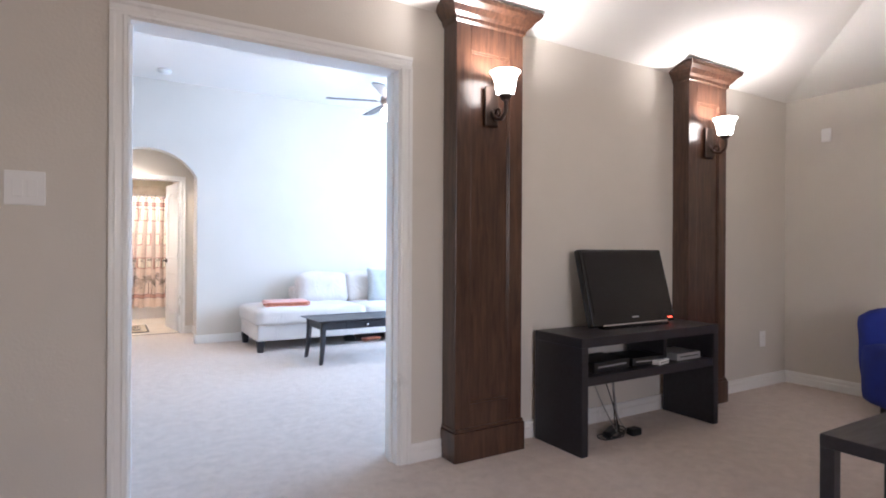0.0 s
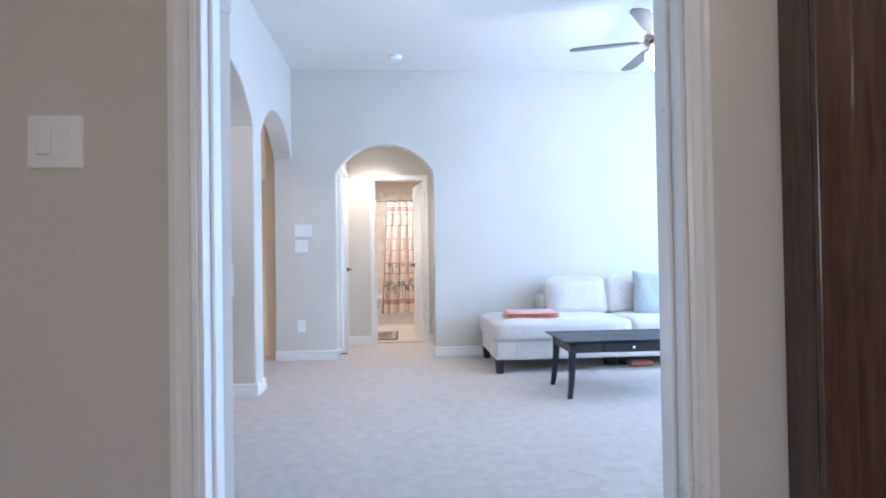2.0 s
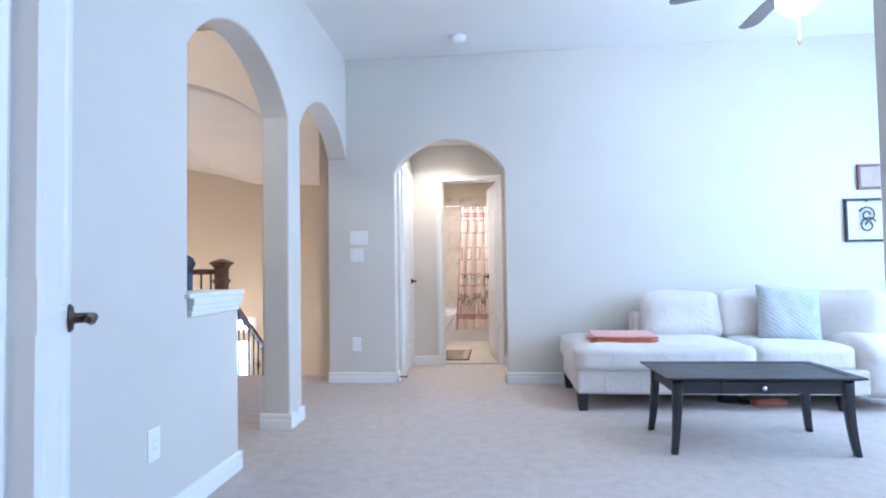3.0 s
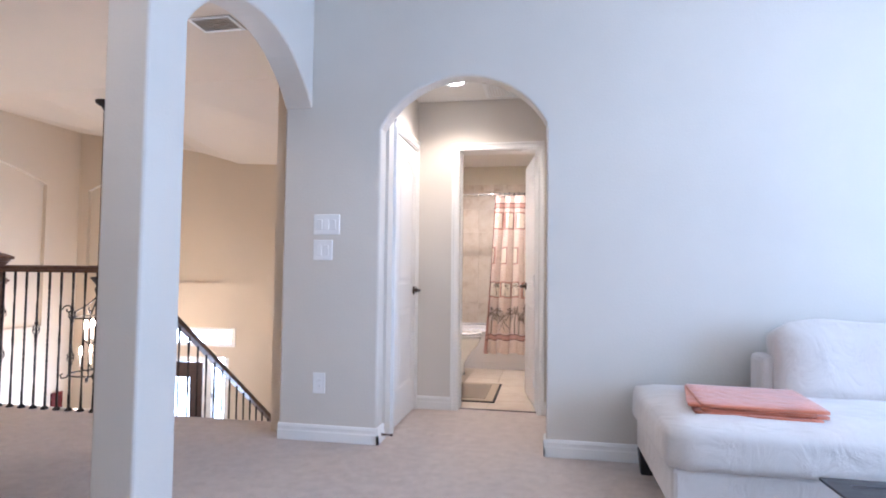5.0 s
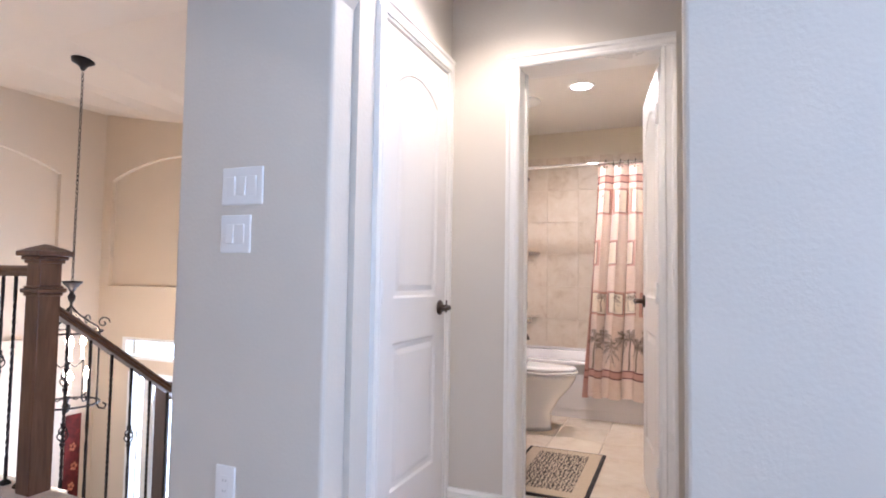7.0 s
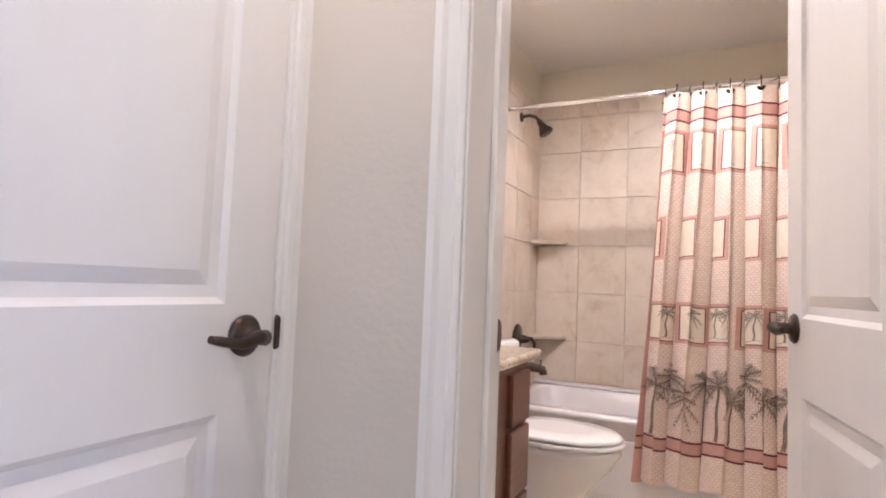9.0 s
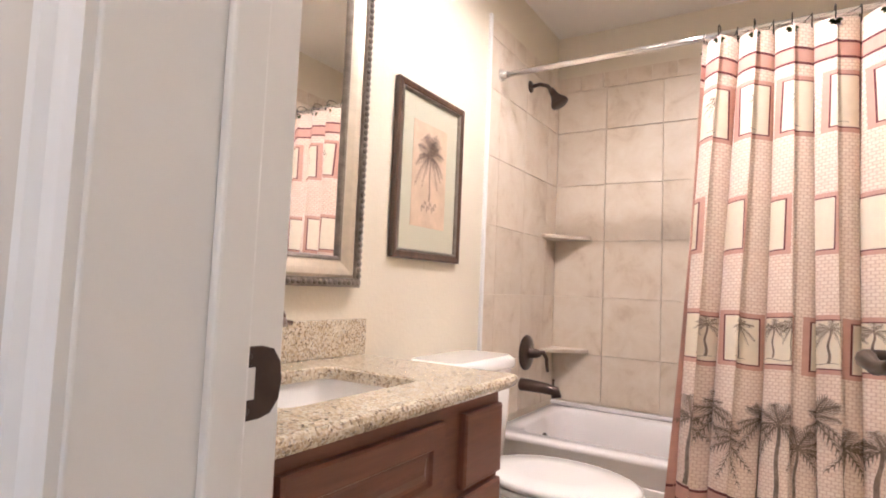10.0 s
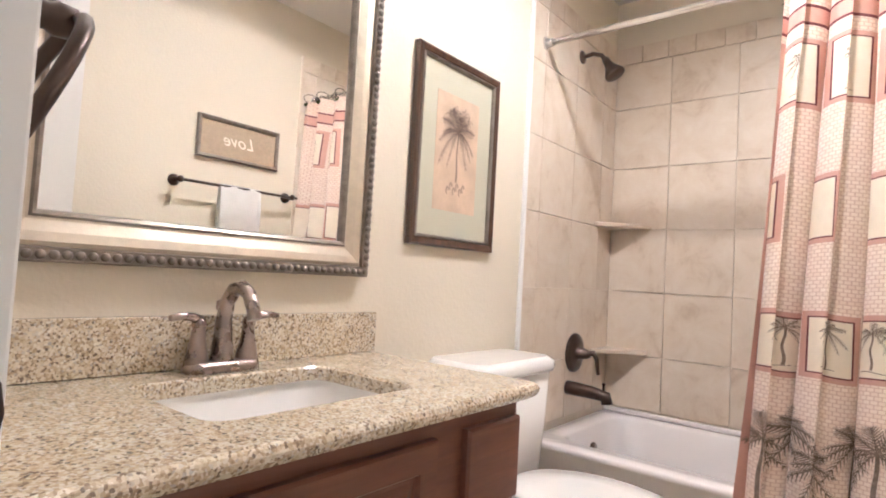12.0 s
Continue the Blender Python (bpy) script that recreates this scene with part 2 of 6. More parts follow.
wrinkles(SOFA, 7.0, 0.45, 0.03)
wrinkles(ORANGE, 11.0, 0.5, 0.02)
quilt = add(PILLOW.node_tree, "ShaderNodeTexWave", Scale=15.0, Distortion=2.0, Detail=1.0)
quilt.bands_direction = "DIAGONAL"
PILLOW.node_tree.links.new(coords(PILLOW.node_tree, (1.0, 0.2, 1.0)), quilt.inputs["Vector"])
bump(PILLOW.node_tree, PILLOW.node_tree.nodes["Principled BSDF"], quilt.outputs[0], 0.22, 0.008)
CARPET, GRANITE = carpet(), granite()
WALLTILE = travertine("shower_tile", (0.55, 0.43, 0.31), (0.70, 0.595, 0.47), (0.78, 0.695, 0.585), 0.36)
FLOORTILE = travertine("floor_tile", (0.55, 0.44, 0.31), (0.66, 0.56, 0.43), (0.74, 0.66, 0.54), 0.3)
GROUT = mat("grout", (0.80, 0.72, 0.60), 0.9, vary=0.05, scale=20, fine=0.3, fine_scale=200)
GROUND = mat("ground_outside", (0.30, 0.31, 0.27), 0.9, vary=0.2, scale=0.5)


# ---- helpers ----
def box(bm, x0, y0, z0, x1, y1, z1, bevel=0.0, seg=2):
    made = bmesh.ops.create_cube(bm, size=1.0)["verts"]
    bmesh.ops.scale(bm, vec=(x1 - x0, y1 - y0, z1 - z0), verts=made)
    bmesh.ops.translate(bm, vec=((x0 + x1) / 2, (y0 + y1) / 2, (z0 + z1) / 2), verts=made)
    if bevel:
        edges = list({e for v in made for e in v.link_edges})
        bmesh.ops.bevel(bm, geom=edges, offset=bevel, segments=seg, affect="EDGES", profile=0.5)
    return bm


def boxes(*rows, bevel=0.0):
    bm = bmesh.new()
    for r in rows:
        box(bm, *r, bevel=bevel)
    return bm


def lathe(bm, profile, at=(0, 0, 0), axis="z", n=20, smooth=True):
    """Turns a profile of (radius, height) round an axis through at."""
    rings = []
    for r, h in profile:
        ring = []
        for k in range(n):
            a = 2 * math.pi * k / n
            p = (r * math.cos(a), r * math.sin(a), h)
            p = {"z": p, "x": (p[2], p[0], p[1]), "y": (p[1], p[2], p[0])}[axis]
            ring.append(bm.verts.new([p[i] + at[i] for i in range(3)]))
        rings.append(ring)
    for a, b in zip(rings, rings[1:]):
        for k in range(n):
            f = bm.faces.new((a[k], a[(k + 1) % n], b[(k + 1) % n], b[k]))
            f.smooth = smooth
    bm.faces.new(rings[0][::-1])
    bm.faces.new(rings[-1])
    return bm


def tube(bm, points, radius, n=8, closed=False):
    """A round bar along points; radius: one number or one for each point."""
    pts = [Vector(p) for p in points]
    rad = radius if isinstance(radius, (list, tuple)) else [radius] * len(pts)
    rings, up = [], None
    for i, p in enumerate(pts):
        a = pts[(i - 1) % len(pts)] if closed or i else p
        c = pts[(i + 1) % len(pts)] if closed or i < len(pts) - 1 else p
        d = (c - a).normalized()
        if up is None:
            up = Vector((0, 0, 1)) if abs(d.z) < 0.9 else Vector((1, 0, 0))
        side = d.cross(up).normalized()
        up = side.cross(d).normalized()
        rings.append([bm.verts.new(p + rad[i] * (math.cos(2 * math.pi * k / n) * side + math.sin(2 * math.pi * k / n) * up)) for k in range(n)])
    pairs = list(zip(rings, rings[1:])) + ([(rings[-1], rings[0])] if closed else [])
    for a, b in pairs:
        for k in range(n):
            f = bm.faces.new((a[k], a[(k + 1) % n], b[(k + 1) % n], b[k]))
            f.smooth = True
    if not closed:
        bm.faces.new(rings[0][::-1])
        bm.faces.new(rings[-1])
    return bm


def loft(bm, loops, cap=True, smooth=True):
    rings = [[bm.verts.new(p) for p in loop] for loop in loops]
    n = len(rings[0])
    for a, b in zip(rings, rings[1:]):
        for k in range(n):
            f = bm.faces.new((a[k], a[(k + 1) % n], b[(k + 1) % n], b[k]))
            f.smooth = smooth
    if cap:
        bm.faces.new(rings[0][::-1])
        bm.faces.new(rings[-1])
    return bm


def rrect(x0, y0, x1, y1, r, z, n=6):
    """A rounded rectangle at height z, counter-clockwise."""
    out = []
    for cx, cy, a0 in ((x1 - r, y1 - r, 0), (x0 + r, y1 - r, 90), (x0 + r, y0 + r, 180), (x1 - r, y0 + r, 270)):
        for k in range(n + 1):
            a = radians(a0 + 90 * k / n)
            out.append((cx + r * math.cos(a), cy + r * math.sin(a), z))
    return out


def mesh_of(name, bm, material):
    bmesh.ops.recalc_face_normals(bm, faces=bm.faces[:])
    me = bpy.data.meshes.new(name)
    bm.to_mesh(me)
    bm.free()
    me.materials.append(material)
    return me


def part(name, bm, material, parent, label="", bevel=0.0):
    ob = new(name, mesh_of(name, bm, material))
    ob.parent = parent
    if bevel:
        soften(ob, bevel)
    return tagged(ob, label) if label else ob


def soften(ob, width, seg=3):
    b = ob.modifiers.new("edge", "BEVEL")
    b.width, b.segments, b.limit_method, b.angle_limit = width, seg, "ANGLE", radians(50)
    b.harden_normals = False
    return ob


def thing(name, label, category, x=0.0, y=0.0, z=0.0, rz=0.0, group="", kind=""):
    ob = new(name)
    ob.matrix_world = pose(x, y, z, 0, 0, rz)
    ob.empty_display_size = 0.1
    return tagged(ob, label, category, group, kind)


def solid(name, bm, material, label, category, group="", bevel=0.0, kind=""):
    """A thing of one piece."""
    ob = tagged(new(name, mesh_of(name, bm, material)), label, category, group, kind)
    return soften(ob, bevel) if bevel else ob


def setting(name, bm, material, label, category="wall", bevel=0.0):
    return solid(name, bm, material, label, category, bevel=bevel, kind="structure")


def arc(a, b, z, rise, n=20):
    """Points of a segmental arch from (a, z) to (b, z)."""
    half = abs(b - a) / 2
    r = (half * half + rise * rise) / (2 * rise)
    top = math.asin(half / r)
    mid, s = (a + b) / 2, 1 if b > a else -1
    return [(mid + s * r * math.sin(top * (2 * k / n - 1)), z + rise - r + r * math.cos(top * (2 * k / n - 1))) for k in range(n + 1)]


def slab(outline, axis, low, high):
    """A wall cut out of its outline (position along the wall, height), from low to high across it."""
    bm = bmesh.new()
    make = (lambda s, z: (s, low, z)) if axis == "y" else (lambda s, z: (low, s, z))
    f = bm.faces.new([bm.verts.new(make(s, z)) for s, z in outline])
    ext = bmesh.ops.extrude_face_region(bm, geom=[f])
    d = high - low
    bmesh.ops.translate(bm, vec=(0, d, 0) if axis == "y" else (d, 0, 0), verts=[g for g in ext["geom"] if isinstance(g, bmesh.types.BMVert)])
    return bm


BASE = [(0.0, 0.0), (0.016, 0.0), (0.016, 0.055), (0.012, 0.062), (0.012, 0.078), (0.016, 0.082), (0.010, 0.098), (0.0, 0.100)]
CASING = [(0.0, 0.0), (0.012, 0.0), (0.015, 0.014), (0.011, 0.022), (0.013, 0.048), (0.020, 0.058), (0.020, 0.076), (0.0, 0.076)]


def run(bm, profile, p0, p1, out, side):
    """A moulding from p0 to p1: its profile lies along out (off the wall) and side."""
    out, side = Vector(out), Vector(side)
    rings = [[bm.verts.new(Vector(p) + out * d + side * s) for d, s in profile] for p in (p0, p1)]
    n = len(profile)
    for k in range(n):
        bm.faces.new((rings[0][k], rings[0][(k + 1) % n], rings[1][(k + 1) % n], rings[1][k]))
    bm.faces.new(rings[0][::-1])
    bm.faces.new(rings[1])
    return bm


def baseboard(*rows):
    """Rows of x0, y0, x1, y1 and the wall's outward direction."""
    bm = bmesh.new()
    for x0, y0, x1, y1, nx, ny in rows:
        run(bm, BASE, (x0, y0, 0), (x1, y1, 0), (nx, ny, 0), (0, 0, 1))
    return setting("baseboard", bm, TRIM, "white painted stepped baseboard along the wall", "baseboard")


def door_trim(name, axis, at, out, a, b, top, label, wide=1.0):
    """Mitred casing round an opening from a to b along a wall whose face is at at."""
    ob = tagged(new(name), label, "door casing", kind="structure")
    o = (0, out, 0) if axis == "y" else (out, 0, 0)
    pt = (lambda s, z: (s, at, z)) if axis == "y" else (lambda s, z: (at, s, z))
    al = (lambda v: (v, 0, 0)) if axis == "y" else (lambda v: (0, v, 0))
    shape = [(d, s * wide) for d, s in CASING]
    w = shape[-1][1]
    for end, s in ((a, -1), (b, 1)):
        bm = run(bmesh.new(), shape, pt(end, 0), pt(end, top), o, al(s))
        part("casing_leg", bm, TRIM, ob)
    bm = bmesh.new()
    run(bm, shape, pt(a - w, top), pt(b + w, top), o, (0, 0, 1))
    part("casing_head", bm, TRIM, ob)
    return ob

# ---- structure ----
def plate(x0, y0, x1, y1, z0, z1):
    return (x0, y0, z0, x1, y1, z1)


setting("ground", boxes((-300, -300, -3.3, 300, 300, -3.1)), GROUND, "dry grass and paving outside the house", "ground")
setting("floor_carpet", boxes(plate(-1.6, -2.6, 5.9, 7.25, -0.2, 0), plate(-4.26, 2.75, -1.6, 7.6, -0.2, 0), plate(-1.6, 7.25, -0.17, 7.6, -0.2, 0), plate(-0.17, 7.25, 1.72, 8.29, -0.2, 0)), CARPET, "beige cut pile carpet with footmarks", "floor")
setting("floor_bathroom", boxes(plate(-0.06, 8.29, 1.72, 11.07, -0.2, -0.008)), GROUT, "beige stone tile floor in the bathroom", "floor")
setting("foyer_floor", boxes(plate(-4.3, 7.6, -0.1, 10.1, -2.9, -2.75)), FLOORTILE, "stone floor of the entrance hall below", "floor")
setting("landing_face", boxes(plate(-4.26, 7.60, -1.25, 7.63, -0.32, 0.0)), TRIM, "white fascia board along the landing edge", "trim")

setting("wall_study_north", slab([(-1.6, 0), (0.672, 0), (0.672, 2.095), (1.928, 2.095), (1.928, 0), (5.8, 0), (5.8, 3.12), (-1.6, 3.12)], "y", 2.68, 2.82), PAINT, "beige painted wall with a wide cased opening", bevel=0.004)
setting("wall_study_east", boxes((5.7, -2.6, 0, 5.82, 2.68, 2.6)), PAINT, "beige painted wall with an orange peel texture")
setting("wall_study_west", boxes((-1.62, -2.6, 0, -1.5, 2.68, 2.6)), PAINT, "plain beige painted wall")
# out of view; the opening is made up to let light in
setting("wall_study_south", boxes((-1.6, -2.6, 0, 1.0, -2.48, 2.6), (3.0, -2.6, 0, 5.8, -2.48, 2.6), (1.0, -2.6, 0, 3.0, -2.48, 0.8), (1.0, -2.6, 2.2, 3.0, -2.48, 2.6)), PAINT, "unseen beige wall with an added opening")


def hip(x0, y0, x1, y1, low, high, inset):
    bm = bmesh.new()
    o = [bm.verts.new(p) for p in ((x0, y0, low), (x1, y0, low), (x1, y1, low), (x0, y1, low))]
    i = [bm.verts.new(p) for p in ((x0 + inset, y0 + inset, high), (x1 - inset, y0 + inset, high), (x1 - inset, y1 - inset, high), (x0 + inset, y1 - inset, high))]
    t = [bm.verts.new(p) for p in ((x0, y0, high + 0.2), (x1, y0, high + 0.2), (x1, y1, high + 0.2), (x0, y1, high + 0.2))]
    for k in range(4):
        bm.faces.new((o[k], o[(k + 1) % 4], i[(k + 1) % 4], i[k]))
        bm.faces.new((o[k], o[(k + 1) % 4], t[(k + 1) % 4], t[k]))
    bm.faces.new(i)
    bm.faces.new(t)
    return bm


setting("ceiling_study", hip(-1.5, -2.48, 5.7, 2.68, 2.44, 3.02, 1.95), CEIL, "vaulted ceiling sloping up from all walls", "ceiling")
setting("ceiling_living", boxes((0.0, 2.82, 3.085, 5.7, 7.25, 3.22)), CEIL, "flat off-white ceiling", "ceiling")


def stair_ceiling():
    """Flat over the hall, then falling towards the front wall, more so at its eastern end."""
    bm = bmesh.new()
    xs = [-4.26, -3.4, -2.6, -2.05, -0.17]
    rows = [[bm.verts.new((x, y, z)) for x, z in zip(xs, zs)] for y, zs in ((2.75, [2.765] * 5), (8.35, [2.765] * 5), (9.95, [2.79, 2.64, 2.49, 2.33, 2.24]))]
    tops = [[bm.verts.new((x, y, 2.95)) for x in xs] for y in (2.75, 8.35, 9.95)]
    for g in (rows, tops):
        for a, b in zip(g, g[1:]):
            for k in range(4):
                bm.faces.new((a[k], a[k + 1], b[k + 1], b[k]))
    for j in (0, 2):
        for k in range(4):
            bm.faces.new((rows[j][k], rows[j][k + 1], tops[j][k + 1], tops[j][k]))
    return bm


setting("ceiling_upper_hall", stair_ceiling(), FOYER, "warm beige ceiling over the stairwell", "ceiling")
setting("wall_hall_arch", slab([(-4.26, 0), (-1.75, 0), *arc(-1.75, -0.172, 2.125, 0.285), (-0.172, 2.765), (-4.26, 2.765)], "y", 5.742, 5.90), FOYER, "beige wall with a low arch across the upper hall", bevel=0.01)
setting("ceiling_bath_hall", boxes((-0.06, 7.38, 2.44, 1.72, 11.07, 2.6)), CEIL, "flat ceiling over the bathroom and its lobby", "ceiling")

PIERS = [(2.82, 0), (4.975, 0), (4.975, 0.86), (4.478, 0.86), *arc(4.478, 5.735, 2.12, 0.33), (5.735, 0), (5.968, 0), *arc(5.968, 7.25, 2.12, 0.33), (7.25, 3.12), (2.82, 3.12)]
setting("wall_arcade", slab(PIERS, "x", -0.17, 0.02), PAINT, "beige wall pierced by two arches beside a low wall", bevel=0.014)
setting("wall_living_north", slab([(-0.17, 0), (0.482, 0), *arc(0.482, 1.515, 1.975, 0.312), (1.515, 0), (5.7, 0), (5.7, 3.12), (-0.17, 3.12)], "y", 7.252, 7.38), PAINT, "pale wall with a round-headed opening and bullnose corners", bevel=0.014)
setting("wall_living_east", boxes((5.6, 2.82, 0, 5.72, 3.4, 3.1), (5.6, 4.7, 0, 5.72, 5.1, 3.1), (5.6, 6.4, 0, 5.72, 7.25, 3.1), (5.6, 3.4, 0, 5.72, 4.7, 0.7), (5.6, 5.1, 0, 5.72, 6.4, 0.7), (5.6, 3.4, 2.4, 5.72, 4.7, 3.1), (5.6, 5.1, 2.4, 5.72, 6.4, 3.1)), PAINT, "wall with two large window openings")
setting("wall_closet", slab([(7.38, 0), (7.55, 0), (7.55, 2.05), (8.195, 2.05), (8.195, 0), (8.225, 0), (8.225, 2.44), (7.38, 2.44)], "x", 0.38, 0.50), PAINT, "beige lobby wall with a closet door")
setting("wall_lobby_east", boxes((1.60, 7.38, 0, 1.72, 8.225, 2.44)), PAINT, "plain beige lobby wall")
setting("wall_bath_south", slab([(-0.06, 0), (0.826, 0), (0.826, 2.047), (1.454, 2.047), (1.454, 0), (1.72, 0), (1.72, 2.44), (-0.06, 2.44)], "y", 8.225, 8.385), PAINT, "beige wall with the bathroom doorway")
setting("wall_bath_west", boxes((-0.06, 8.385, 0, 0.105, 11.07, 2.44)), CREAM, "cream textured bathroom wall")
setting("wall_bath_north", boxes((0.105, 10.95, 0, 1.60, 11.07, 2.44)), CREAM, "cream bathroom wall above the shower tile")
setting("wall_bath_east", boxes((1.60, 8.385, 0, 1.72, 11.07, 2.44)), CREAM, "cream bathroom wall with a towel bar")
setting("wall_stair_east", boxes((-0.29, 7.38, -2.9, -0.17, 9.95, 2.95)), FOYER, "beige wall beside the stair")
setting("wall_upper_south", boxes((-4.26, 2.63, 0, -1.6, 2.75, 2.95)), FOYER, "beige wall of the upper hall")


def niche_wall(name, axis, low, high, a, b, n0, n1, holes, label, sill=0.93):
    """A foyer wall with a shallow round-headed recess and openings, as strips and one arched frame."""
    out = [(n0, sill), (n1, sill), *arc(n1, n0, 2.06, 0.20, 16)]
    make = (lambda s, z, d: (s, d, z)) if axis == "y" else (lambda s, z, d: (d, s, z))
    bm = bmesh.new()
    face, back = low, low + (0.05 if high > low else -0.05)
    ring = [bm.verts.new(make(s, z, face)) for s, z in out]
    deep = [bm.verts.new(make(s, z, back)) for s, z in out]
    for k in range(len(out)):
        bm.faces.new((ring[k], ring[(k + 1) % len(out)], deep[(k + 1) % len(out)], deep[k]))
    bm.faces.new(deep)
    tl, tr = [bm.verts.new(make(s, 2.95, face)) for s in (n0, n1)]
    bm.faces.new([tl, tr] + ring[2:])
    for s0, s1, z0, z1 in ((a, n0, sill, 2.95), (n1, b, sill, 2.95), *holes):
        bm.faces.new([bm.verts.new(make(s, z, face)) for s, z in ((s0, z0), (s1, z0), (s1, z1), (s0, z1))])
    for s0, s1, z0, z1 in ((a, b, sill, 2.95), *holes):
        bm.faces.new([bm.verts.new(make(s, z, high)) for s, z in ((s0, z0), (s1, z0), (s1, z1), (s0, z1))])
    return setting(name, bm, FOYER, label)


# front wall of the foyer: door from -3.45 to -2.55, sidelights and a transom above
FRONT = [(-4.26, -3.86, -2.9, 0.93), (-2.06, -0.17, -2.9, 0.93), (-3.86, -2.06, 0.40, 0.93), (-3.86, -2.06, 0.05, 0.18), (-3.86, -3.78, -2.9, 0.05), (-2.14, -2.06, -2.9, 0.05)]
niche_wall("wall_foyer_north", "y", 9.90, 10.06, -4.26, -0.17, -4.13, -2.25, FRONT, "beige foyer wall with an arched recess above the door")
niche_wall("wall_foyer_west", "x", -4.26, -4.42, 2.75, 9.9, 7.55, 9.44, [(2.75, 9.9, -2.9, 0.41)], "beige foyer wall with an arched recess", 0.41)

baseboard((-1.5, 2.68, 0.608, 2.68, 0, -1), (1.992, 2.68, 5.7, 2.68, 0, -1), (5.7, -2.48, 5.7, 2.68, -1, 0))
baseboard((0.02, 2.82, 0.02, 4.975, 1, 0), (-0.17, 4.975, 0.036, 4.975, 0, 1), (0.02, 5.735, 0.02, 5.968, 1, 0), (-0.186, 5.735, 0.036, 5.735, 0, -1), (-0.186, 5.968, 0.036, 5.968, 0, 1), (-0.17, 5.735, -0.17, 5.968, -1, 0))
baseboard((-0.17, 7.252, 0.498, 7.252, 0, -1), (0.482, 7.236, 0.482, 7.38, 1, 0), (1.515, 7.236, 1.515, 7.38, -1, 0), (1.499, 7.252, 5.6, 7.252, 0, -1), (5.6, 2.82, 5.6, 7.25, -1, 0))
baseboard((0.50, 8.225, 0.779, 8.225, 0, -1), (1.501, 8.225, 1.60, 8.225, 0, -1), (1.60, 7.38, 1.60, 8.225, -1, 0))

door_trim("study_door_casing", "y", 2.68, -1, 0.672, 1.928, 2.095, "white moulded casing round the wide study opening", 0.84)
door_trim("living_door_casing", "y", 2.82, 1, 0.672, 1.928, 2.095, "white moulded casing on the living room side", 0.84)
door_trim("bath_door_casing", "y", 8.225, -1, 0.834, 1.446, 2.039, "white moulded casing round the bathroom doorway", 0.72)
door_trim("closet_door_casing", "x", 0.50, 1, 7.55, 8.195, 2.05, "white moulded casing round the closet door", 0.75)


def jamb(name, axis, a, b, top, lo, hi, stop, label):
    """Lining of an opening with a stop bead."""
    ob = tagged(new(name), label, "door jamb", kind="structure")
    mk = (lambda s0, s1, z0, z1, d0, d1: (s0, d0, z0, s1, d1, z1)) if axis == "y" else (lambda s0, s1, z0, z1, d0, d1: (d0, s0, z0, d1, s1, z1))
    t = 0.012
    part("jamb_side", boxes(mk(a, a + t, 0, top, lo, hi), bevel=0.002), TRIM, ob)
    part("jamb_side", boxes(mk(b - t, b, 0, top, lo, hi), bevel=0.002), TRIM, ob)
    part("jamb_head", boxes(mk(a + t, b - t, top - t, top, lo, hi), bevel=0.002), TRIM, ob)
    part("door_stop", boxes(mk(a + t, a + t + 0.011, 0, top - t, *stop), bevel=0.003), TRIM, ob)
    part("door_stop", boxes(mk(b - t - 0.011, b - t, 0, top - t, *stop), bevel=0.003), TRIM, ob)
    return ob


jamb("study_door_jamb", "y", 0.672, 1.928, 2.095, 2.676, 2.824, (2.73, 2.765), "white painted lining of the study opening")
jamb("bath_door_jamb", "y", 0.826, 1.454, 2.047, 8.221, 8.389, (8.312, 8.347), "white painted lining of the bathroom doorway")
jamb("closet_door_jamb", "x", 7.55, 8.195, 2.05, 0.384, 0.504, (0.40, 0.44), "white painted lining of the closet doorway")

# ---- doors ----
def leaf(bm, w, h, t=0.035):
    """A moulded two-panel leaf from x 0 to w, thickness along y round 0, with an arched upper panel."""
    for s in (1, -1):
        y = s * t / 2
        def put(loop, d):
            return [bm.verts.new((px, y - s * d, pz)) for px, pz in loop]
        m = 0.105 if w > 0.5 else 0.08
        panels = [[(m, 0.24), (w - m, 0.24), (w - m, 0.80), (m, 0.80)], [(m, 0.97), (w - m, 0.97), *arc(w - m, m, h - 0.20, 0.075, 10)]]
        hole_loops = []
        for loop in panels:
            cx, cz = w / 2, sum(p[1] for p in loop) / len(loop)
            def inset(k, loop=loop, cx=cx, cz=cz):
                hw, hh = w / 2 - m, max(abs(p[1] - cz) for p in loop)
                return [(cx + (px - cx) * (1 - k / hw), cz + (pz - cz) * (1 - k / hh)) for px, pz in loop]
            steps = [put(loop, 0), put(inset(0.010), 0.007), put(inset(0.028), 0.008), put(inset(0.050), 0.002)]
            for a, b in zip(steps, steps[1:]):
                for k in range(len(loop)):
                    bm.faces.new((a[k], a[(k + 1) % len(loop)], b[(k + 1) % len(loop)], b[k]))
            bm.faces.new(steps[-1])
            hole_loops.append(steps[0])
        low, up = hole_loops
        c = [bm.verts.new((px, y, pz)) for px, pz in ((0, 0), (w, 0), (w, h), (0, h))]
        bm.faces.new((c[0], c[1], low[1], low[0]))
        bm.faces.new((low[3], low[2], up[1], up[0]))
        bm.faces.new([c[1], c[2], up[2], up[1], low[2], low[1]])
        bm.faces.new([c[3], c[0], low[0], low[3], up[0], up[-1]])
        bm.faces.new([c[2], c[3]] + up[2:][::-1])
        if s == 1:
            front = c
    for k in range(4):
        bm.faces.new((front[k], front[(k + 1) % 4], c[(k + 1) % 4], c[k]))
    return bm


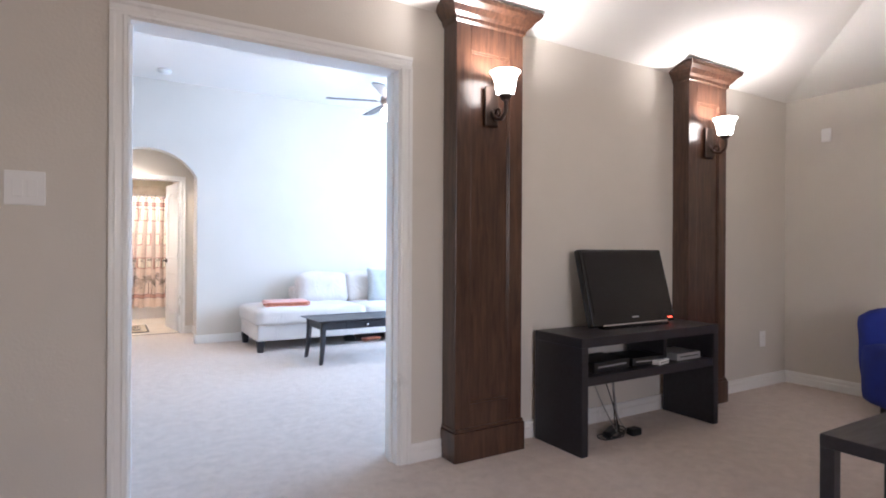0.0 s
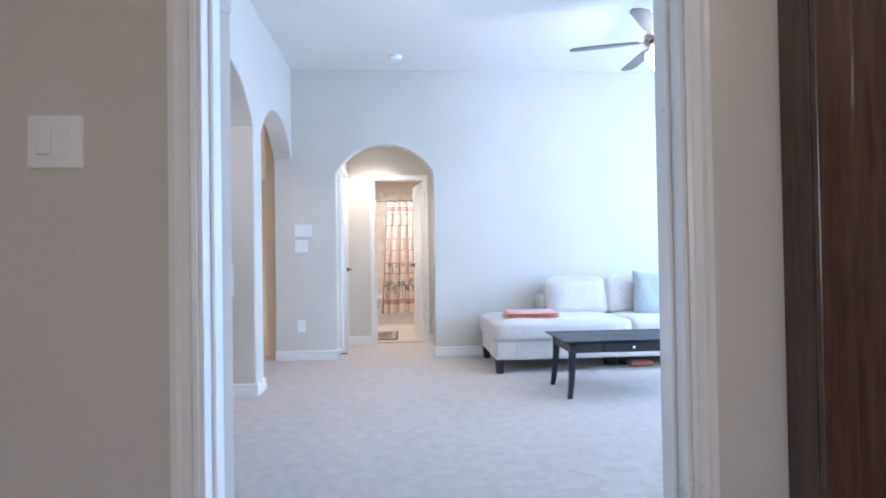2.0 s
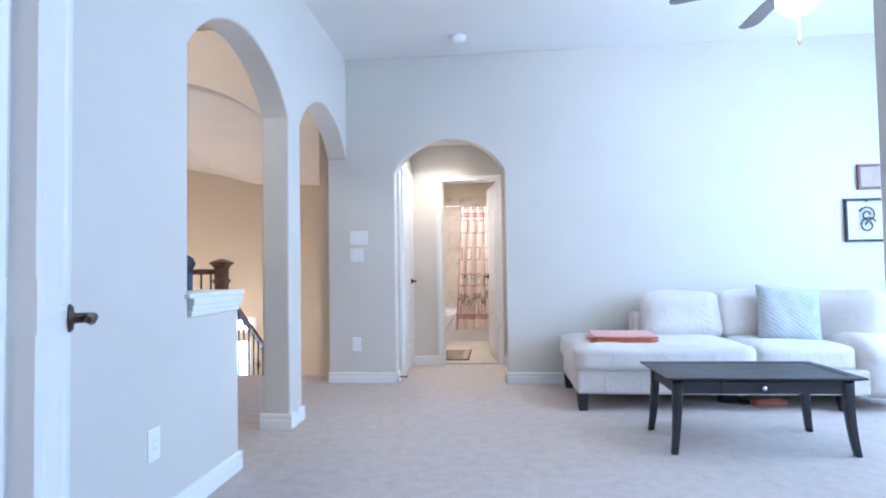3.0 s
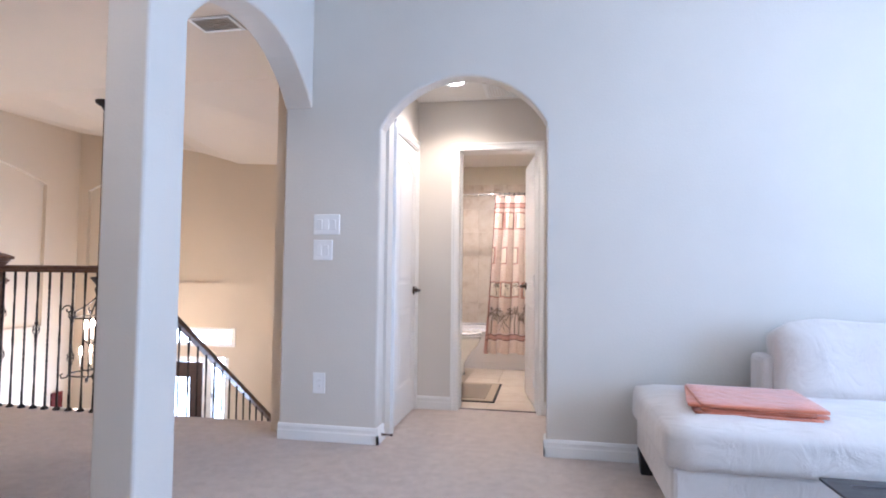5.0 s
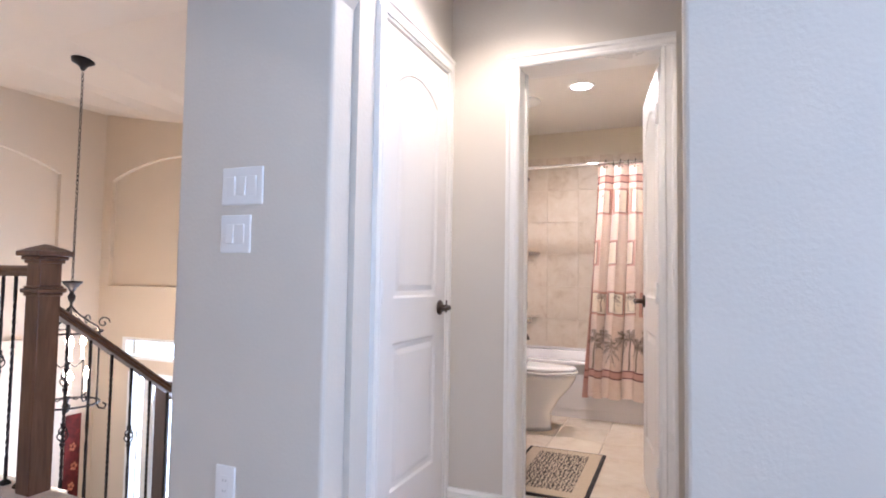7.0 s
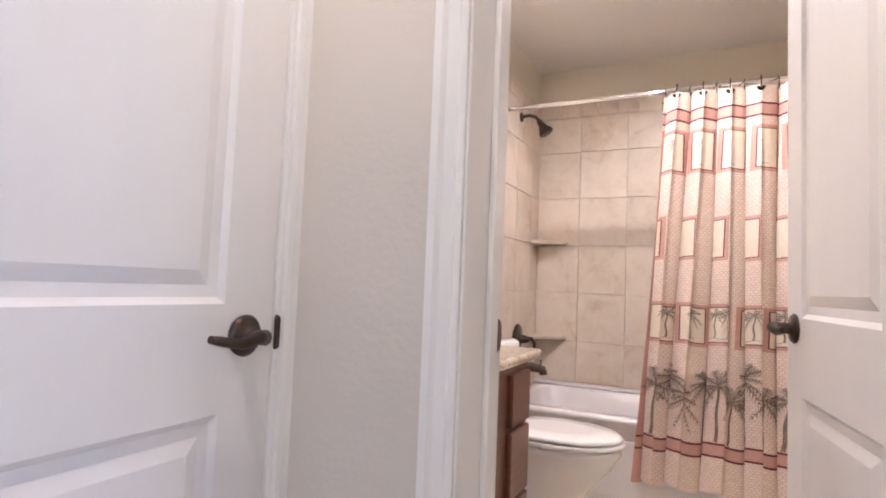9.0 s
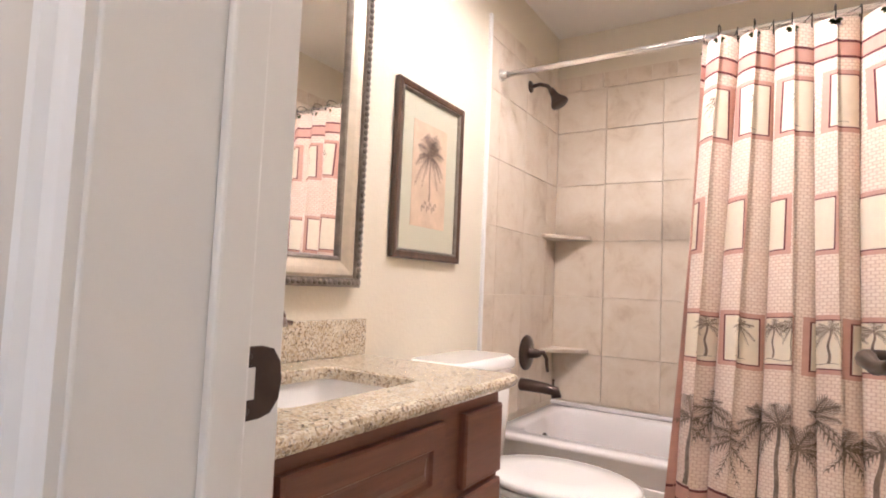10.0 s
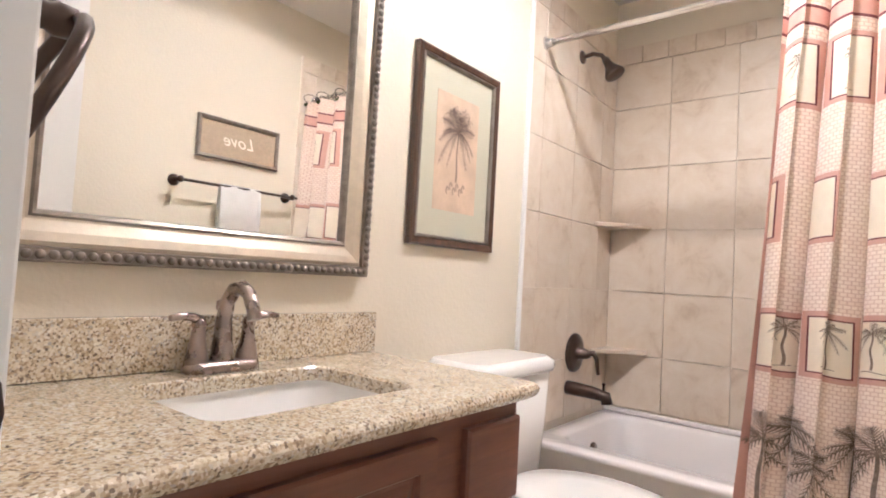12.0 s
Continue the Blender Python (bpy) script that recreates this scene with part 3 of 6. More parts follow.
def lever(parent, x, z, s, face, flip=1):
    """A lever handle on the face at y = face, pointing along flip * x."""
    rose = part("door_handle", lathe(bmesh.new(), [(0.001, 0), (0.033, 0.0), (0.034, 0.004 * s), (0.028, 0.010 * s), (0.013, 0.012 * s), (0.012, 0.045 * s), (0.001, 0.046 * s)], (x, face, z), "y", 20), BRONZE, parent, "oil-rubbed bronze lever handle")
    y = face + 0.045 * s
    pts = [(x, y, z), (x + flip * 0.02, y + 0.006 * s, z + 0.002), (x + flip * 0.05, y + 0.004 * s, z - 0.006), (x + flip * 0.08, y, z - 0.001), (x + flip * 0.105, y, z + 0.004)]
    part("lever", tube(bmesh.new(), pts, [0.013, 0.011, 0.009, 0.008, 0.006], 10), BRONZE, rose)


def hung_door(name, label, w, m, handle_sides, flip, hz=0.945):
    ob = tagged(new(name), label, "door", kind="structure")
    ob.matrix_world = m
    part("leaf", leaf(bmesh.new(), w, 2.015), DOORPAINT, ob)
    for z in (0.20, 1.0, 1.80):
        bm = boxes((-0.004, -0.020, z - 0.045, 0.002, 0.030, z + 0.045))
        lathe(bm, [(0.001, z - 0.046), (0.006, z - 0.046), (0.006, z + 0.046), (0.001, z + 0.046)], (-0.003, 0.024, 0), "z", 10)
        part("hinge", bm, TRIM if name == "door_1" else PLASTIC, ob)
    for s in handle_sides:
        lever(ob, w - 0.062, hz, s, s * 0.0175, flip)
    part("latch_plate", boxes((w - 0.001, -0.012, 0.915, w + 0.0015, 0.012, 0.975)), BRONZE, ob)
    return ob


# closet door, shut; its hinges stand on the living room side
hung_door("door_2", "shut white two-panel closet door with a bronze lever", 0.615, pose(0.481, 7.565, 0.012, 0, 0, 90) @ Matrix.Scale(-1, 4, (0, 1, 0)), (1,), -1, 0.918)
# bathroom door, opened inwards against the side
hung_door("door_3", "open white two-panel bathroom door", 0.605, pose(1.440, 8.405, 0.012, 0, 0, 99.0), (1, -1), -1)
# the pair of study doors, folded back against the living room wall
hung_door("door_1", "white study door standing open at an angle", 0.585, pose(0.684, 2.852, 0.012, 0, 0, 124.5), (-1,), -1)
hung_door("door_1", "open white study door folded back against the wall", 0.60, pose(1.972, 2.862, 0.012, 0, 0, 0.8) @ Matrix.Scale(-1, 4, (0, 1, 0)), (), 1)

# ---- living room ----
def cushion(bm, x0, y0, z0, x1, y1, z1, puff=0.03, n=10, seed=0):
    """A stuffed block with crowned faces and soft edges."""
    made = bmesh.ops.create_cube(bm, size=2.0)["verts"]
    edges = list({e for v in made for e in v.link_edges})
    bmesh.ops.subdivide_edges(bm, edges=edges, cuts=n, use_grid_fill=True)
    vs = [v for v in bm.verts if v.tag is False]
    hx, hy, hz = (x1 - x0) / 2, (y1 - y0) / 2, (z1 - z0) / 2
    r = min(hx, hy, hz) * 0.45
    for v in vs:
        p = v.co.copy()
        q = Vector((p.x * hx, p.y * hy, p.z * hz))
        core = Vector([max(-h + r, min(h - r, c)) for c, h in zip(q, (hx, hy, hz))])
        d = q - core
        if d.length > 1e-6:
            q = core + d.normalized() * min(d.length, r)
        bulge = (1 - p.x ** 4) * (1 - p.y ** 4), (1 - p.x ** 4) * (1 - p.z ** 4), (1 - p.y ** 4) * (1 - p.z ** 4)
        w = noise.noise((q.x * 5 + seed, q.y * 5, q.z * 5)) * puff * 0.45
        if abs(p.z) > 0.99:
            q.z += math.copysign(puff * bulge[0] + w, p.z)
        if abs(p.y) > 0.99:
            q.y += math.copysign(puff * bulge[1] + w, p.y)
        if abs(p.x) > 0.99:
            q.x += math.copysign(puff * 0.7 * bulge[2] + w, p.x)
        v.co = q + Vector(((x0 + x1) / 2, (y0 + y1) / 2, (z0 + z1) / 2))
        v.tag = True
    for f in bm.faces:
        f.smooth = True
    return bm


def turned(bm, m):
    bmesh.ops.transform(bm, matrix=m, verts=bm.verts[:])
    return bm


sofa = thing("sofa", "off-white fabric chaise sofa on short dark feet", "sofa", 1.985, 6.235)
part("base", boxes((0.02, 0.02, 0.12, 2.05, 0.90, 0.30), bevel=0.02), SOFA, sofa)
part("chaise_cushion", cushion(bmesh.new(), 0.0, 0.0, 0.285, 1.29, 0.92, 0.47, 0.018, 12, 3), SOFA, sofa, "tufted chaise seat cushion")
part("seat_cushion", cushion(bmesh.new(), 1.30, 0.05, 0.285, 1.98, 0.92, 0.46, 0.02, 12, 7), SOFA, sofa)
part("back_frame", boxes((0.60, 0.72, 0.28, 2.40, 0.92, 0.66), bevel=0.03), SOFA, sofa)
for x0, x1, a in ((0.67, 1.29, 0), (1.30, 1.69, 2), (1.70, 2.07, 0)):
    bm = turned(cushion(bmesh.new(), x0, -0.09, 0.0, x1, 0.09, 0.365, 0.035, 10, x0 * 9), pose(0, 0.70, 0.448, -14, 0, 0))
    part("back_cushion", bm, SOFA, sofa)
bm = turned(cushion(bmesh.new(), -0.24, -0.10, 0.0, 0.30, 0.10, 0.40, 0.045, 10, 31), pose(2.14, 0.50, 0.41, -10, 0, -38))
part("corner_cushion", bm, SOFA, sofa)
part("arm", cushion(bmesh.new(), 2.0, 0.02, 0.10, 2.42, 0.90, 0.50, 0.03, 8, 17), SOFA, sofa)
for x, y in ((0.06, 0.06), (0.06, 0.84), (1.90, 0.08), (2.30, 0.84)):
    bm = loft(bmesh.new(), [rrect(x - 0.03, y - 0.03, x + 0.03, y + 0.03, 0.006, 0.0, 2), rrect(x - 0.042, y - 0.042, x + 0.042, y + 0.042, 0.006, 0.125, 2)], smooth=False)
    part("foot", bm, BLACKWOOD, sofa, "dark tapered wooden foot")
for x in (0.33, 0.66, 0.99):
    for y in (0.32, 0.62):
        part("tufting_button", lathe(bmesh.new(), [(0.001, 0.0), (0.014, 0.002), (0.016, 0.006), (0.010, 0.010), (0.001, 0.011)], (x, y, 0.478), "z", 10), SOFA, sofa)


def scatter(size, thick, n=16):
    """A square pillow: two crowned sheets sewn along pinched edges, with pulled-out corners."""
    bm = bmesh.new()
    rows = []
    for side in (1, -1):
        g = []
        for j in range(n + 1):
            line = []
            for i in range(n + 1):
                u, v = 2 * i / n - 1, 2 * j / n - 1
                k = size * (1 - 0.045 * ((1 - u * u) * abs(v) ** 3 + (1 - v * v) * abs(u) ** 3))
                d = side * (0.004 + thick * ((1 - u ** 4) * (1 - v ** 4)) ** 0.6 * (1 - 0.25 * v) + 0.004 * math.sin(9 * u + 4 * v) * (1 - u * u) * (1 - v * v))
                line.append(bm.verts.new((u * k, -d, v * k)))
            g.append(line)
        for j in range(n):
            for i in range(n):
                q = (g[j][i], g[j][i + 1], g[j + 1][i + 1], g[j + 1][i])
                bm.faces.new(q if side > 0 else q[::-1]).smooth = True
        rows.append(g)
    a, b = rows
    rim = lambda g: [g[0][i] for i in range(n)] + [g[j][n] for j in range(n)] + [g[n][i] for i in range(n, 0, -1)] + [g[j][0] for j in range(n, 0, -1)]
    ra, rb = rim(a), rim(b)
    for k in range(len(ra)):
        bm.faces.new((ra[k], rb[k], rb[(k + 1) % len(rb)], ra[(k + 1) % len(ra)]))
    return bm


pillow = turned(scatter(0.235, 0.075), pose(3.735, 6.735, 0.648, -20, 6, -6))
solid("throw_pillow", pillow, PILLOW, "grey-green quilted throw pillow on the sofa", "pillow")
bm = bmesh.new()
for k, (dx, dy, a) in enumerate(((0, 0, 0), (0.014, 0.010, 4), (-0.010, 0.016, -3), (0.010, -0.010, 3))):
    fold = cushion(bmesh.new(), -0.235, -0.225, 0, 0.235, 0.225, 0.015, 0.005, 12, k * 5)
    turned(fold, pose(2.40 + dx, 6.62 + dy, 0.474 + k * 0.0125, 0, 0, -8 + a))
    me = bpy.data.meshes.new("fold")
    fold.to_mesh(me)
    fold.free()
    bm.from_mesh(me)
    bpy.data.meshes.remove(me)
solid("folded_blanket", bm, ORANGE, "folded orange blanket lying on the chaise", "blanket")

table = thing("coffee_table", "dark wood coffee table with curved legs and a drawer", "table", 2.885, 5.565)
W, D = 0.50, 0.255
part("tabletop", loft(bmesh.new(), [rrect(-W - 0.0, -D - 0.0, W, D, 0.004, 0.412, 2), rrect(-W - 0.03, -D - 0.03, W + 0.03, D + 0.03, 0.004, 0.424, 2), rrect(-W - 0.03, -D - 0.03, W + 0.03, D + 0.03, 0.004, 0.432, 2), rrect(-W + 0.03, -D + 0.03, W - 0.03, D - 0.03, 0.003, 0.434, 2), rrect(-W + 0.034, -D + 0.034, W - 0.034, D - 0.034, 0.003, 0.430, 2)], smooth=False), BLACKWOOD, table)
part("apron", boxes((-W + 0.03, -D + 0.02, 0.335, W - 0.03, D - 0.02, 0.412), bevel=0.003), BLACKWOOD, table)
drawer = part("drawer", boxes((-0.22, -D + 0.012, 0.342, 0.22, -D + 0.022, 0.405), bevel=0.003), BLACKWOOD, table)
part("knob", lathe(bmesh.new(), [(0.001, 0.004), (0.006, 0.0), (0.006, -0.010), (0.014, -0.016), (0.013, -0.024), (0.001, -0.027)], (0, -D + 0.012, 0.373), "y", 14), CHROME, drawer, "small bright metal knob")
for sx in (-1, 1):
    for sy in (-1, 1):
        loops = []
        for k in range(9):
            s = k / 8
            off = 0.030 * (1 - s) ** 2.2
            h = 0.017 + 0.009 * s
            cx, cy = sx * (W - 0.045 + off), sy * (D - 0.035 + off * 0.6)
            loops.append(rrect(cx - h, cy - h, cx + h, cy + h, 0.004, 0.415 * s, 2))
        part("leg", loft(bmesh.new(), loops), BLACKWOOD, table)


def ceiling_fan(x, y):
    fan = thing("ceiling_fan", "ceiling fan with dark blades and a lit glass bowl", "ceiling fan", x, y, 3.085)
    part("canopy", lathe(bmesh.new(), [(0.001, 0), (0.065, 0), (0.060, -0.03), (0.03, -0.06), (0.001, -0.06)], n=24), NICKEL, fan)
    part("downrod", lathe(bmesh.new(), [(0.013, -0.05), (0.013, -0.34)], n=12), NICKEL, fan)
    part("motor", lathe(bmesh.new(), [(0.001, -0.30), (0.06, -0.31), (0.115, -0.35), (0.12, -0.41), (0.08, -0.45), (0.001, -0.45)], n=28), NICKEL, fan)
    part("light_bowl", lathe(bmesh.new(), [(0.001, -0.455), (0.065, -0.455), (0.110, -0.49), (0.105, -0.55), (0.060, -0.595), (0.001, -0.605)], n=28), GLOW, fan, "lit frosted glass bowl")
    for k in range(5):
        bm = bmesh.new()
        outline = [(0.16, -0.045), (0.30, -0.062), (0.62, -0.072), (0.67, -0.045), (0.675, 0.02), (0.63, 0.066), (0.30, 0.058), (0.16, 0.045)]
        loft(bm, [[(px, py, -0.004) for px, py in outline], [(px, py, 0.004) for px, py in outline]], smooth=False)
        turned(bm, pose(0, 0, -0.395, 0, 0, 72 * k + FAN_TURN) @ pose(0, 0, 0, -10, 0, 0))
        blade = part("blade", bm, FANBLADE, fan)
        part("blade_iron", turned(boxes((0.09, -0.018, -0.008, 0.24, 0.018, 0.0), bevel=0.003), pose(0, 0, -0.395, 0, 0, 72 * k + FAN_TURN) @ pose(0, 0, 0, -10, 0, 0)), NICKEL, blade)
    part("pull_chain", lathe(bmesh.new(), [(0.001, -0.60), (0.0015, -0.60), (0.0015, -0.74), (0.006, -0.745), (0.008, -0.76), (0.005, -0.78), (0.001, -0.78)], (0.01, 0.01, 0), n=10), CABINET, fan, "pull chain with a wooden fob")
    return fan


FANBLADE = mat("fan_blade", (0.085, 0.075, 0.072), 0.45, vary=0.15, scale=5)
FAN_TURN = 17
ceiling_fan(3.16, 5.35)
smoke = thing("smoke_detector", "round white smoke detector on the ceiling", "smoke detector", 1.13, 6.835, 3.085)
part("body", lathe(bmesh.new(), [(0.001, 0), (0.070, 0), (0.070, -0.018), (0.062, -0.032), (0.030, -0.040), (0.001, -0.040)], n=28), PLASTIC, smoke)

cloth = turned(cushion(bmesh.new(), -0.12, -0.05, 0.0, 0.12, 0.05, 0.035, 0.012, 8, 71), pose(3.45, 6.50, 0.0, 0, 0, 12))
solid("folded_cloth", cloth, ORANGE, "orange folded cloth lying on the carpet under the sofa", "cloth")
shoe_pair = thing("dark_slipper", "dark slipper lying on the carpet under the sofa", "slipper", 3.25, 6.56, 0.0, 80)
part("sole", loft(bmesh.new(), [rrect(-0.045, -0.13, 0.045, 0.13, 0.04, z, 4) for z in (0.0, 0.014)], smooth=False), BLACKPLASTIC, shoe_pair)
part("upper", cushion(bmesh.new(), -0.042, 0.0, 0.014, 0.042, 0.125, 0.060, 0.01, 8, 5), BLACKPLASTIC, shoe_pair)


# ---- plates on the walls ----
def wall_plate(kind, m, gangs, label):
    """A switch or outlet plate whose back lies on the wall; local x runs along the wall, y points out."""
    ob = thing(kind, label, "light switch" if kind == "light_switch" else "power outlet")
    ob.matrix_world = m
    w = 0.082 + 0.047 * (gangs - 1)
    part("plate", loft(bmesh.new(), [[(x, 0.0, z) for x, z, _ in rrect(-w / 2, -0.065, w / 2, 0.065, 0.004, 0, 3)], [(x, 0.004, z) for x, z, _ in rrect(-w / 2, -0.065, w / 2, 0.065, 0.004, 0, 3)], [(x, 0.006, z) for x, z, _ in rrect(-w / 2 + 0.003, -0.062, w / 2 - 0.003, 0.062, 0.004, 0, 3)]], smooth=False), PLASTIC, ob)
    for g in range(gangs):
        cx = (g - (gangs - 1) / 2) * 0.046
        if kind == "light_switch":
            part("rocker", turned(boxes((cx - 0.0165, 0.003, -0.033, cx + 0.0165, 0.009, 0.033), bevel=0.0015), pose(0, 0, 0, 4 if g % 2 else -4, 0, 0)), PLASTIC, ob)
        else:
            part("socket_face", boxes((cx - 0.0165, 0.003, -0.033, cx + 0.0165, 0.0075, 0.033), bevel=0.0015), PLASTIC, ob)
            for z in (-0.017, 0.017):
                part("slot", boxes((cx - 0.007, 0.007, z - 0.004, cx - 0.005, 0.0078, z + 0.004), (cx + 0.005, 0.007, z - 0.004, cx + 0.007, 0.0078, z + 0.004)), GREYBOX, ob)
    return ob


SOUTH, EAST = 180, -90
wall_plate("light_switch", pose(0.336, 2.68, 1.366, 0, 0, SOUTH), 2, "white double rocker switch on the beige study wall")
wall_plate("light_switch", pose(0.131, 7.252, 1.367, 0, 0, SOUTH), 3, "white triple rocker switch beside the archway")
wall_plate("light_switch", pose(0.108, 7.252, 1.203, 0, 0, SOUTH), 2, "white double rocker switch under the triple one")
wall_plate("power_outlet", pose(0.100, 7.252, 0.360, 0, 0, SOUTH), 1, "white power outlet low on the living room wall")
wall_plate("power_outlet", pose(0.02, 4.22, 0.366, 0, 0, EAST), 1, "white power outlet on the low wall")
wall_plate("power_outlet", pose(5.35, 2.68, 0.40, 0, 0, SOUTH), 1, "white power outlet in the study corner")
sensor = thing("wall_sensor", "small white sensor box high on the study wall", "sensor", 5.7, 2.35, 2.10)
part("case", boxes((-0.028, -0.035, -0.055, 0, 0.035, 0.055), bevel=0.008), PLASTIC, sensor)
stop = thing("door_stop_peg", "bronze door stop peg on the baseboard", "door stop", 0.498, 7.315, 0.045)
part("peg", lathe(bmesh.new(), [(0.001, 0.0), (0.010, 0.0), (0.006, 0.006), (0.005, 0.055), (0.009, 0.058), (0.009, 0.070), (0.001, 0.070)], axis="x", n=12), BRONZE, stop)

ledge = tagged(new("ledge_cap"), "white moulded cap on the low wall", "ledge", kind="structure")
part("cap_board", boxes((-0.20, 4.445, 0.944, 0.046, 5.000, 0.967), bevel=0.005), TRIM, ledge)
bm = bmesh.new()
for k, (d, z0, z1) in enumerate(((0.018, 0.908, 0.944), (0.012, 0.882, 0.908), (0.006, 0.858, 0.882))):
    box(bm, -0.17 - d, 4.50, z0, 0.02 + d, 4.975 + d, z1, bevel=0.004)
part("cap_moulding", bm, TRIM, ledge)


# ---- study ----
def pilaster(x, group):
    ob = thing("pilaster", "dark walnut panelled pilaster with a crown moulding", "pilaster", x, 2.68, 0.0, group=group)
    h, w = 2.46, 0.225
    part("core", boxes((-w + 0.006, -0.118, 0.17, w - 0.006, 0, h)), PILLARWOOD, ob)
    for x0, x1 in ((-w, -w + 0.095), (w - 0.095, w)):
        part("stile", boxes((x0, -0.132, 0.17, x1, -0.112, h - 0.04), bevel=0.003), PILLARWOOD, ob)
        part("side_board", boxes((x0 if x0 < 0 else x1 - 0.012, -0.112, 0.17, x0 + 0.012 if x0 < 0 else x1, 0, h - 0.04)), PILLARWOOD, ob)
    for z0, z1 in ((0.17, 0.30), (h - 0.24, h - 0.04)):
        part("rail", boxes((-w + 0.095, -0.132, z0, w - 0.095, -0.112, z1), bevel=0.003), PILLARWOOD, ob)
    bead = bmesh.new()
    for z in (0.305, h - 0.246):
        box(bead, -w + 0.095, -0.126, z - 0.006, w - 0.095, -0.112, z + 0.008, bevel=0.003)
    for s in (-1, 1):
        box(bead, s * (w - 0.100) - 0.005, -0.126, 0.30, s * (w - 0.100) + 0.005, -0.112, h - 0.24, bevel=0.003)
    part("panel_moulding", bead, PILLARWOOD, ob)
    plinth = boxes((-w - 0.012, -0.150, 0, w + 0.012, 0, 0.16), bevel=0.003)
    box(plinth, -w - 0.006, -0.143, 0.16, w + 0.006, 0, 0.178, bevel=0.004)
    part("plinth", plinth, PILLARWOOD, ob)
    crown = bmesh.new()
    prof = [(0.0, 0.0), (0.012, 0.01), (0.014, 0.03), (0.030, 0.045), (0.050, 0.075), (0.075, 0.095), (0.082, 0.11), (0.082, 0.125)]
    loops = [[(-w - d, 0, h - 0.10 + z), (-w - d, -0.132 - d, h - 0.10 + z), (w + d, -0.132 - d, h - 0.10 + z), (w + d, 0, h - 0.10 + z)] for d, z in prof]
    loft(crown, loops, smooth=False)
    part("crown", crown, PILLARWOOD, ob)
    return ob


def sconce(x, group):
    ob = thing("wall_sconce", "lit frosted bell sconce on a bronze scroll arm", "wall lamp", x, 2.548, 1.93, group=group)
    part("backplate", boxes((-0.045, -0.014, -0.11, 0.045, 0, 0.11), bevel=0.006), BRONZE, ob)
    part("scroll_arm", tube(bmesh.new(), [(0, -0.01, -0.02), (0, -0.05, -0.075), (0, -0.10, -0.085), (0, -0.135, -0.055), (0, -0.14, -0.01), (0, -0.13, 0.02)], [0.010, 0.011, 0.011, 0.010, 0.010, 0.012], 10), BRONZE, ob)
    part("curl", tube(bmesh.new(), [(0, -0.07 + 0.030 * (1 - k / 16) * math.cos(k * 0.55), -0.05 + 0.030 * (1 - k / 16) * math.sin(k * 0.55)) for k in range(14)], 0.006, 8), BRONZE, ob)
    part("socket_cup", lathe(bmesh.new(), [(0.001, 0.0), (0.022, 0.0), (0.034, 0.02), (0.036, 0.028), (0.001, 0.028)], (0, -0.13, 0.012), n=20), BRONZE, ob)
    prof = [(0.034, 0.036), (0.048, 0.045), (0.055, 0.075), (0.057, 0.105), (0.068, 0.140), (0.082, 0.158), (0.079, 0.158), (0.064, 0.138), (0.053, 0.104), (0.050, 0.075), (0.044, 0.050), (0.032, 0.042)]
    shade_bm = bmesh.new()
    n = 28
    rings = [[shade_bm.verts.new((r * math.cos(2 * math.pi * k / n), -0.13 + r * math.sin(2 * math.pi * k / n), z)) for k in range(n)] for r, z in prof]
    for a, b in zip(rings, rings[1:] + rings[:1]):
        for k in range(n):
            shade_bm.faces.new((a[k], a[(k + 1) % n], b[(k + 1) % n], b[k])).smooth = True
    part("glass_shade", shade_bm, GLOW, ob, "glowing frosted glass bell")
    return ob


for x in (2.42, 4.39):
    pilaster(x, "study pilasters")
    sconce(x, "study sconces")

console = thing("media_console", "black wooden media console with one open shelf", "console", 3.45, 2.445)
part("top", boxes((-0.62, -0.19, 0.600, 0.62, 0.20, 0.655), bevel=0.003), BLACKWOOD, console)
for s in (-1, 1):
    part("side_panel", boxes((s * 0.595 - 0.025, -0.19, 0, s * 0.595 + 0.025, 0.20, 0.600), bevel=0.003), BLACKWOOD, console)
part("shelf", boxes((-0.57, -0.185, 0.385, 0.57, 0.19, 0.435), bevel=0.003), BLACKWOOD, console)
part("divider", boxes((0.18, -0.10, 0.435, 0.21, 0.19, 0.600)), BLACKWOOD, console)

tv = thing("television", "flat black television leaning against the wall", "television", 3.50, 2.47, 0.655)
lean = pose(0, 0, 0.012, -15, 0, 0)
part("housing", turned(boxes((-0.385, -0.025, 0, 0.385, 0.025, 0.490), bevel=0.008), lean), BEZEL, tv)
part("screen", turned(boxes((-0.358, -0.0275, 0.075, 0.358, -0.024, 0.465)), lean), SCREEN, tv)
part("trim_strip", turned(boxes((-0.30, -0.028, 0.0, 0.30, -0.022, 0.008)), lean), CHROME, tv)
part("power_light", turned(boxes((0.315, -0.028, 0.022, 0.350, -0.0245, 0.027)), lean), LED, tv)
part("badge", turned(boxes((-0.03, -0.0285, 0.040, 0.03, -0.0245, 0.050)), lean), GREYBOX, tv)
part("foot", boxes((-0.30, -0.04, -0.0, 0.30, 0.02, 0.014), bevel=0.003), BEZEL, tv)


def small_box(name, label, x, y, z, w, d, h, material, rz=0.0):
    ob = thing(name, label, "electronics", x, y, z, rz)
    part("case", boxes((-w / 2, -d / 2, 0, w / 2, d / 2, h), bevel=0.004), material, ob)
    part("front_slot", boxes((-w * 0.4, -d / 2 - 0.0015, h * 0.45, w * 0.4, -d / 2, h * 0.6)), GREYBOX if material is BLACKPLASTIC else BLACKPLASTIC, ob)


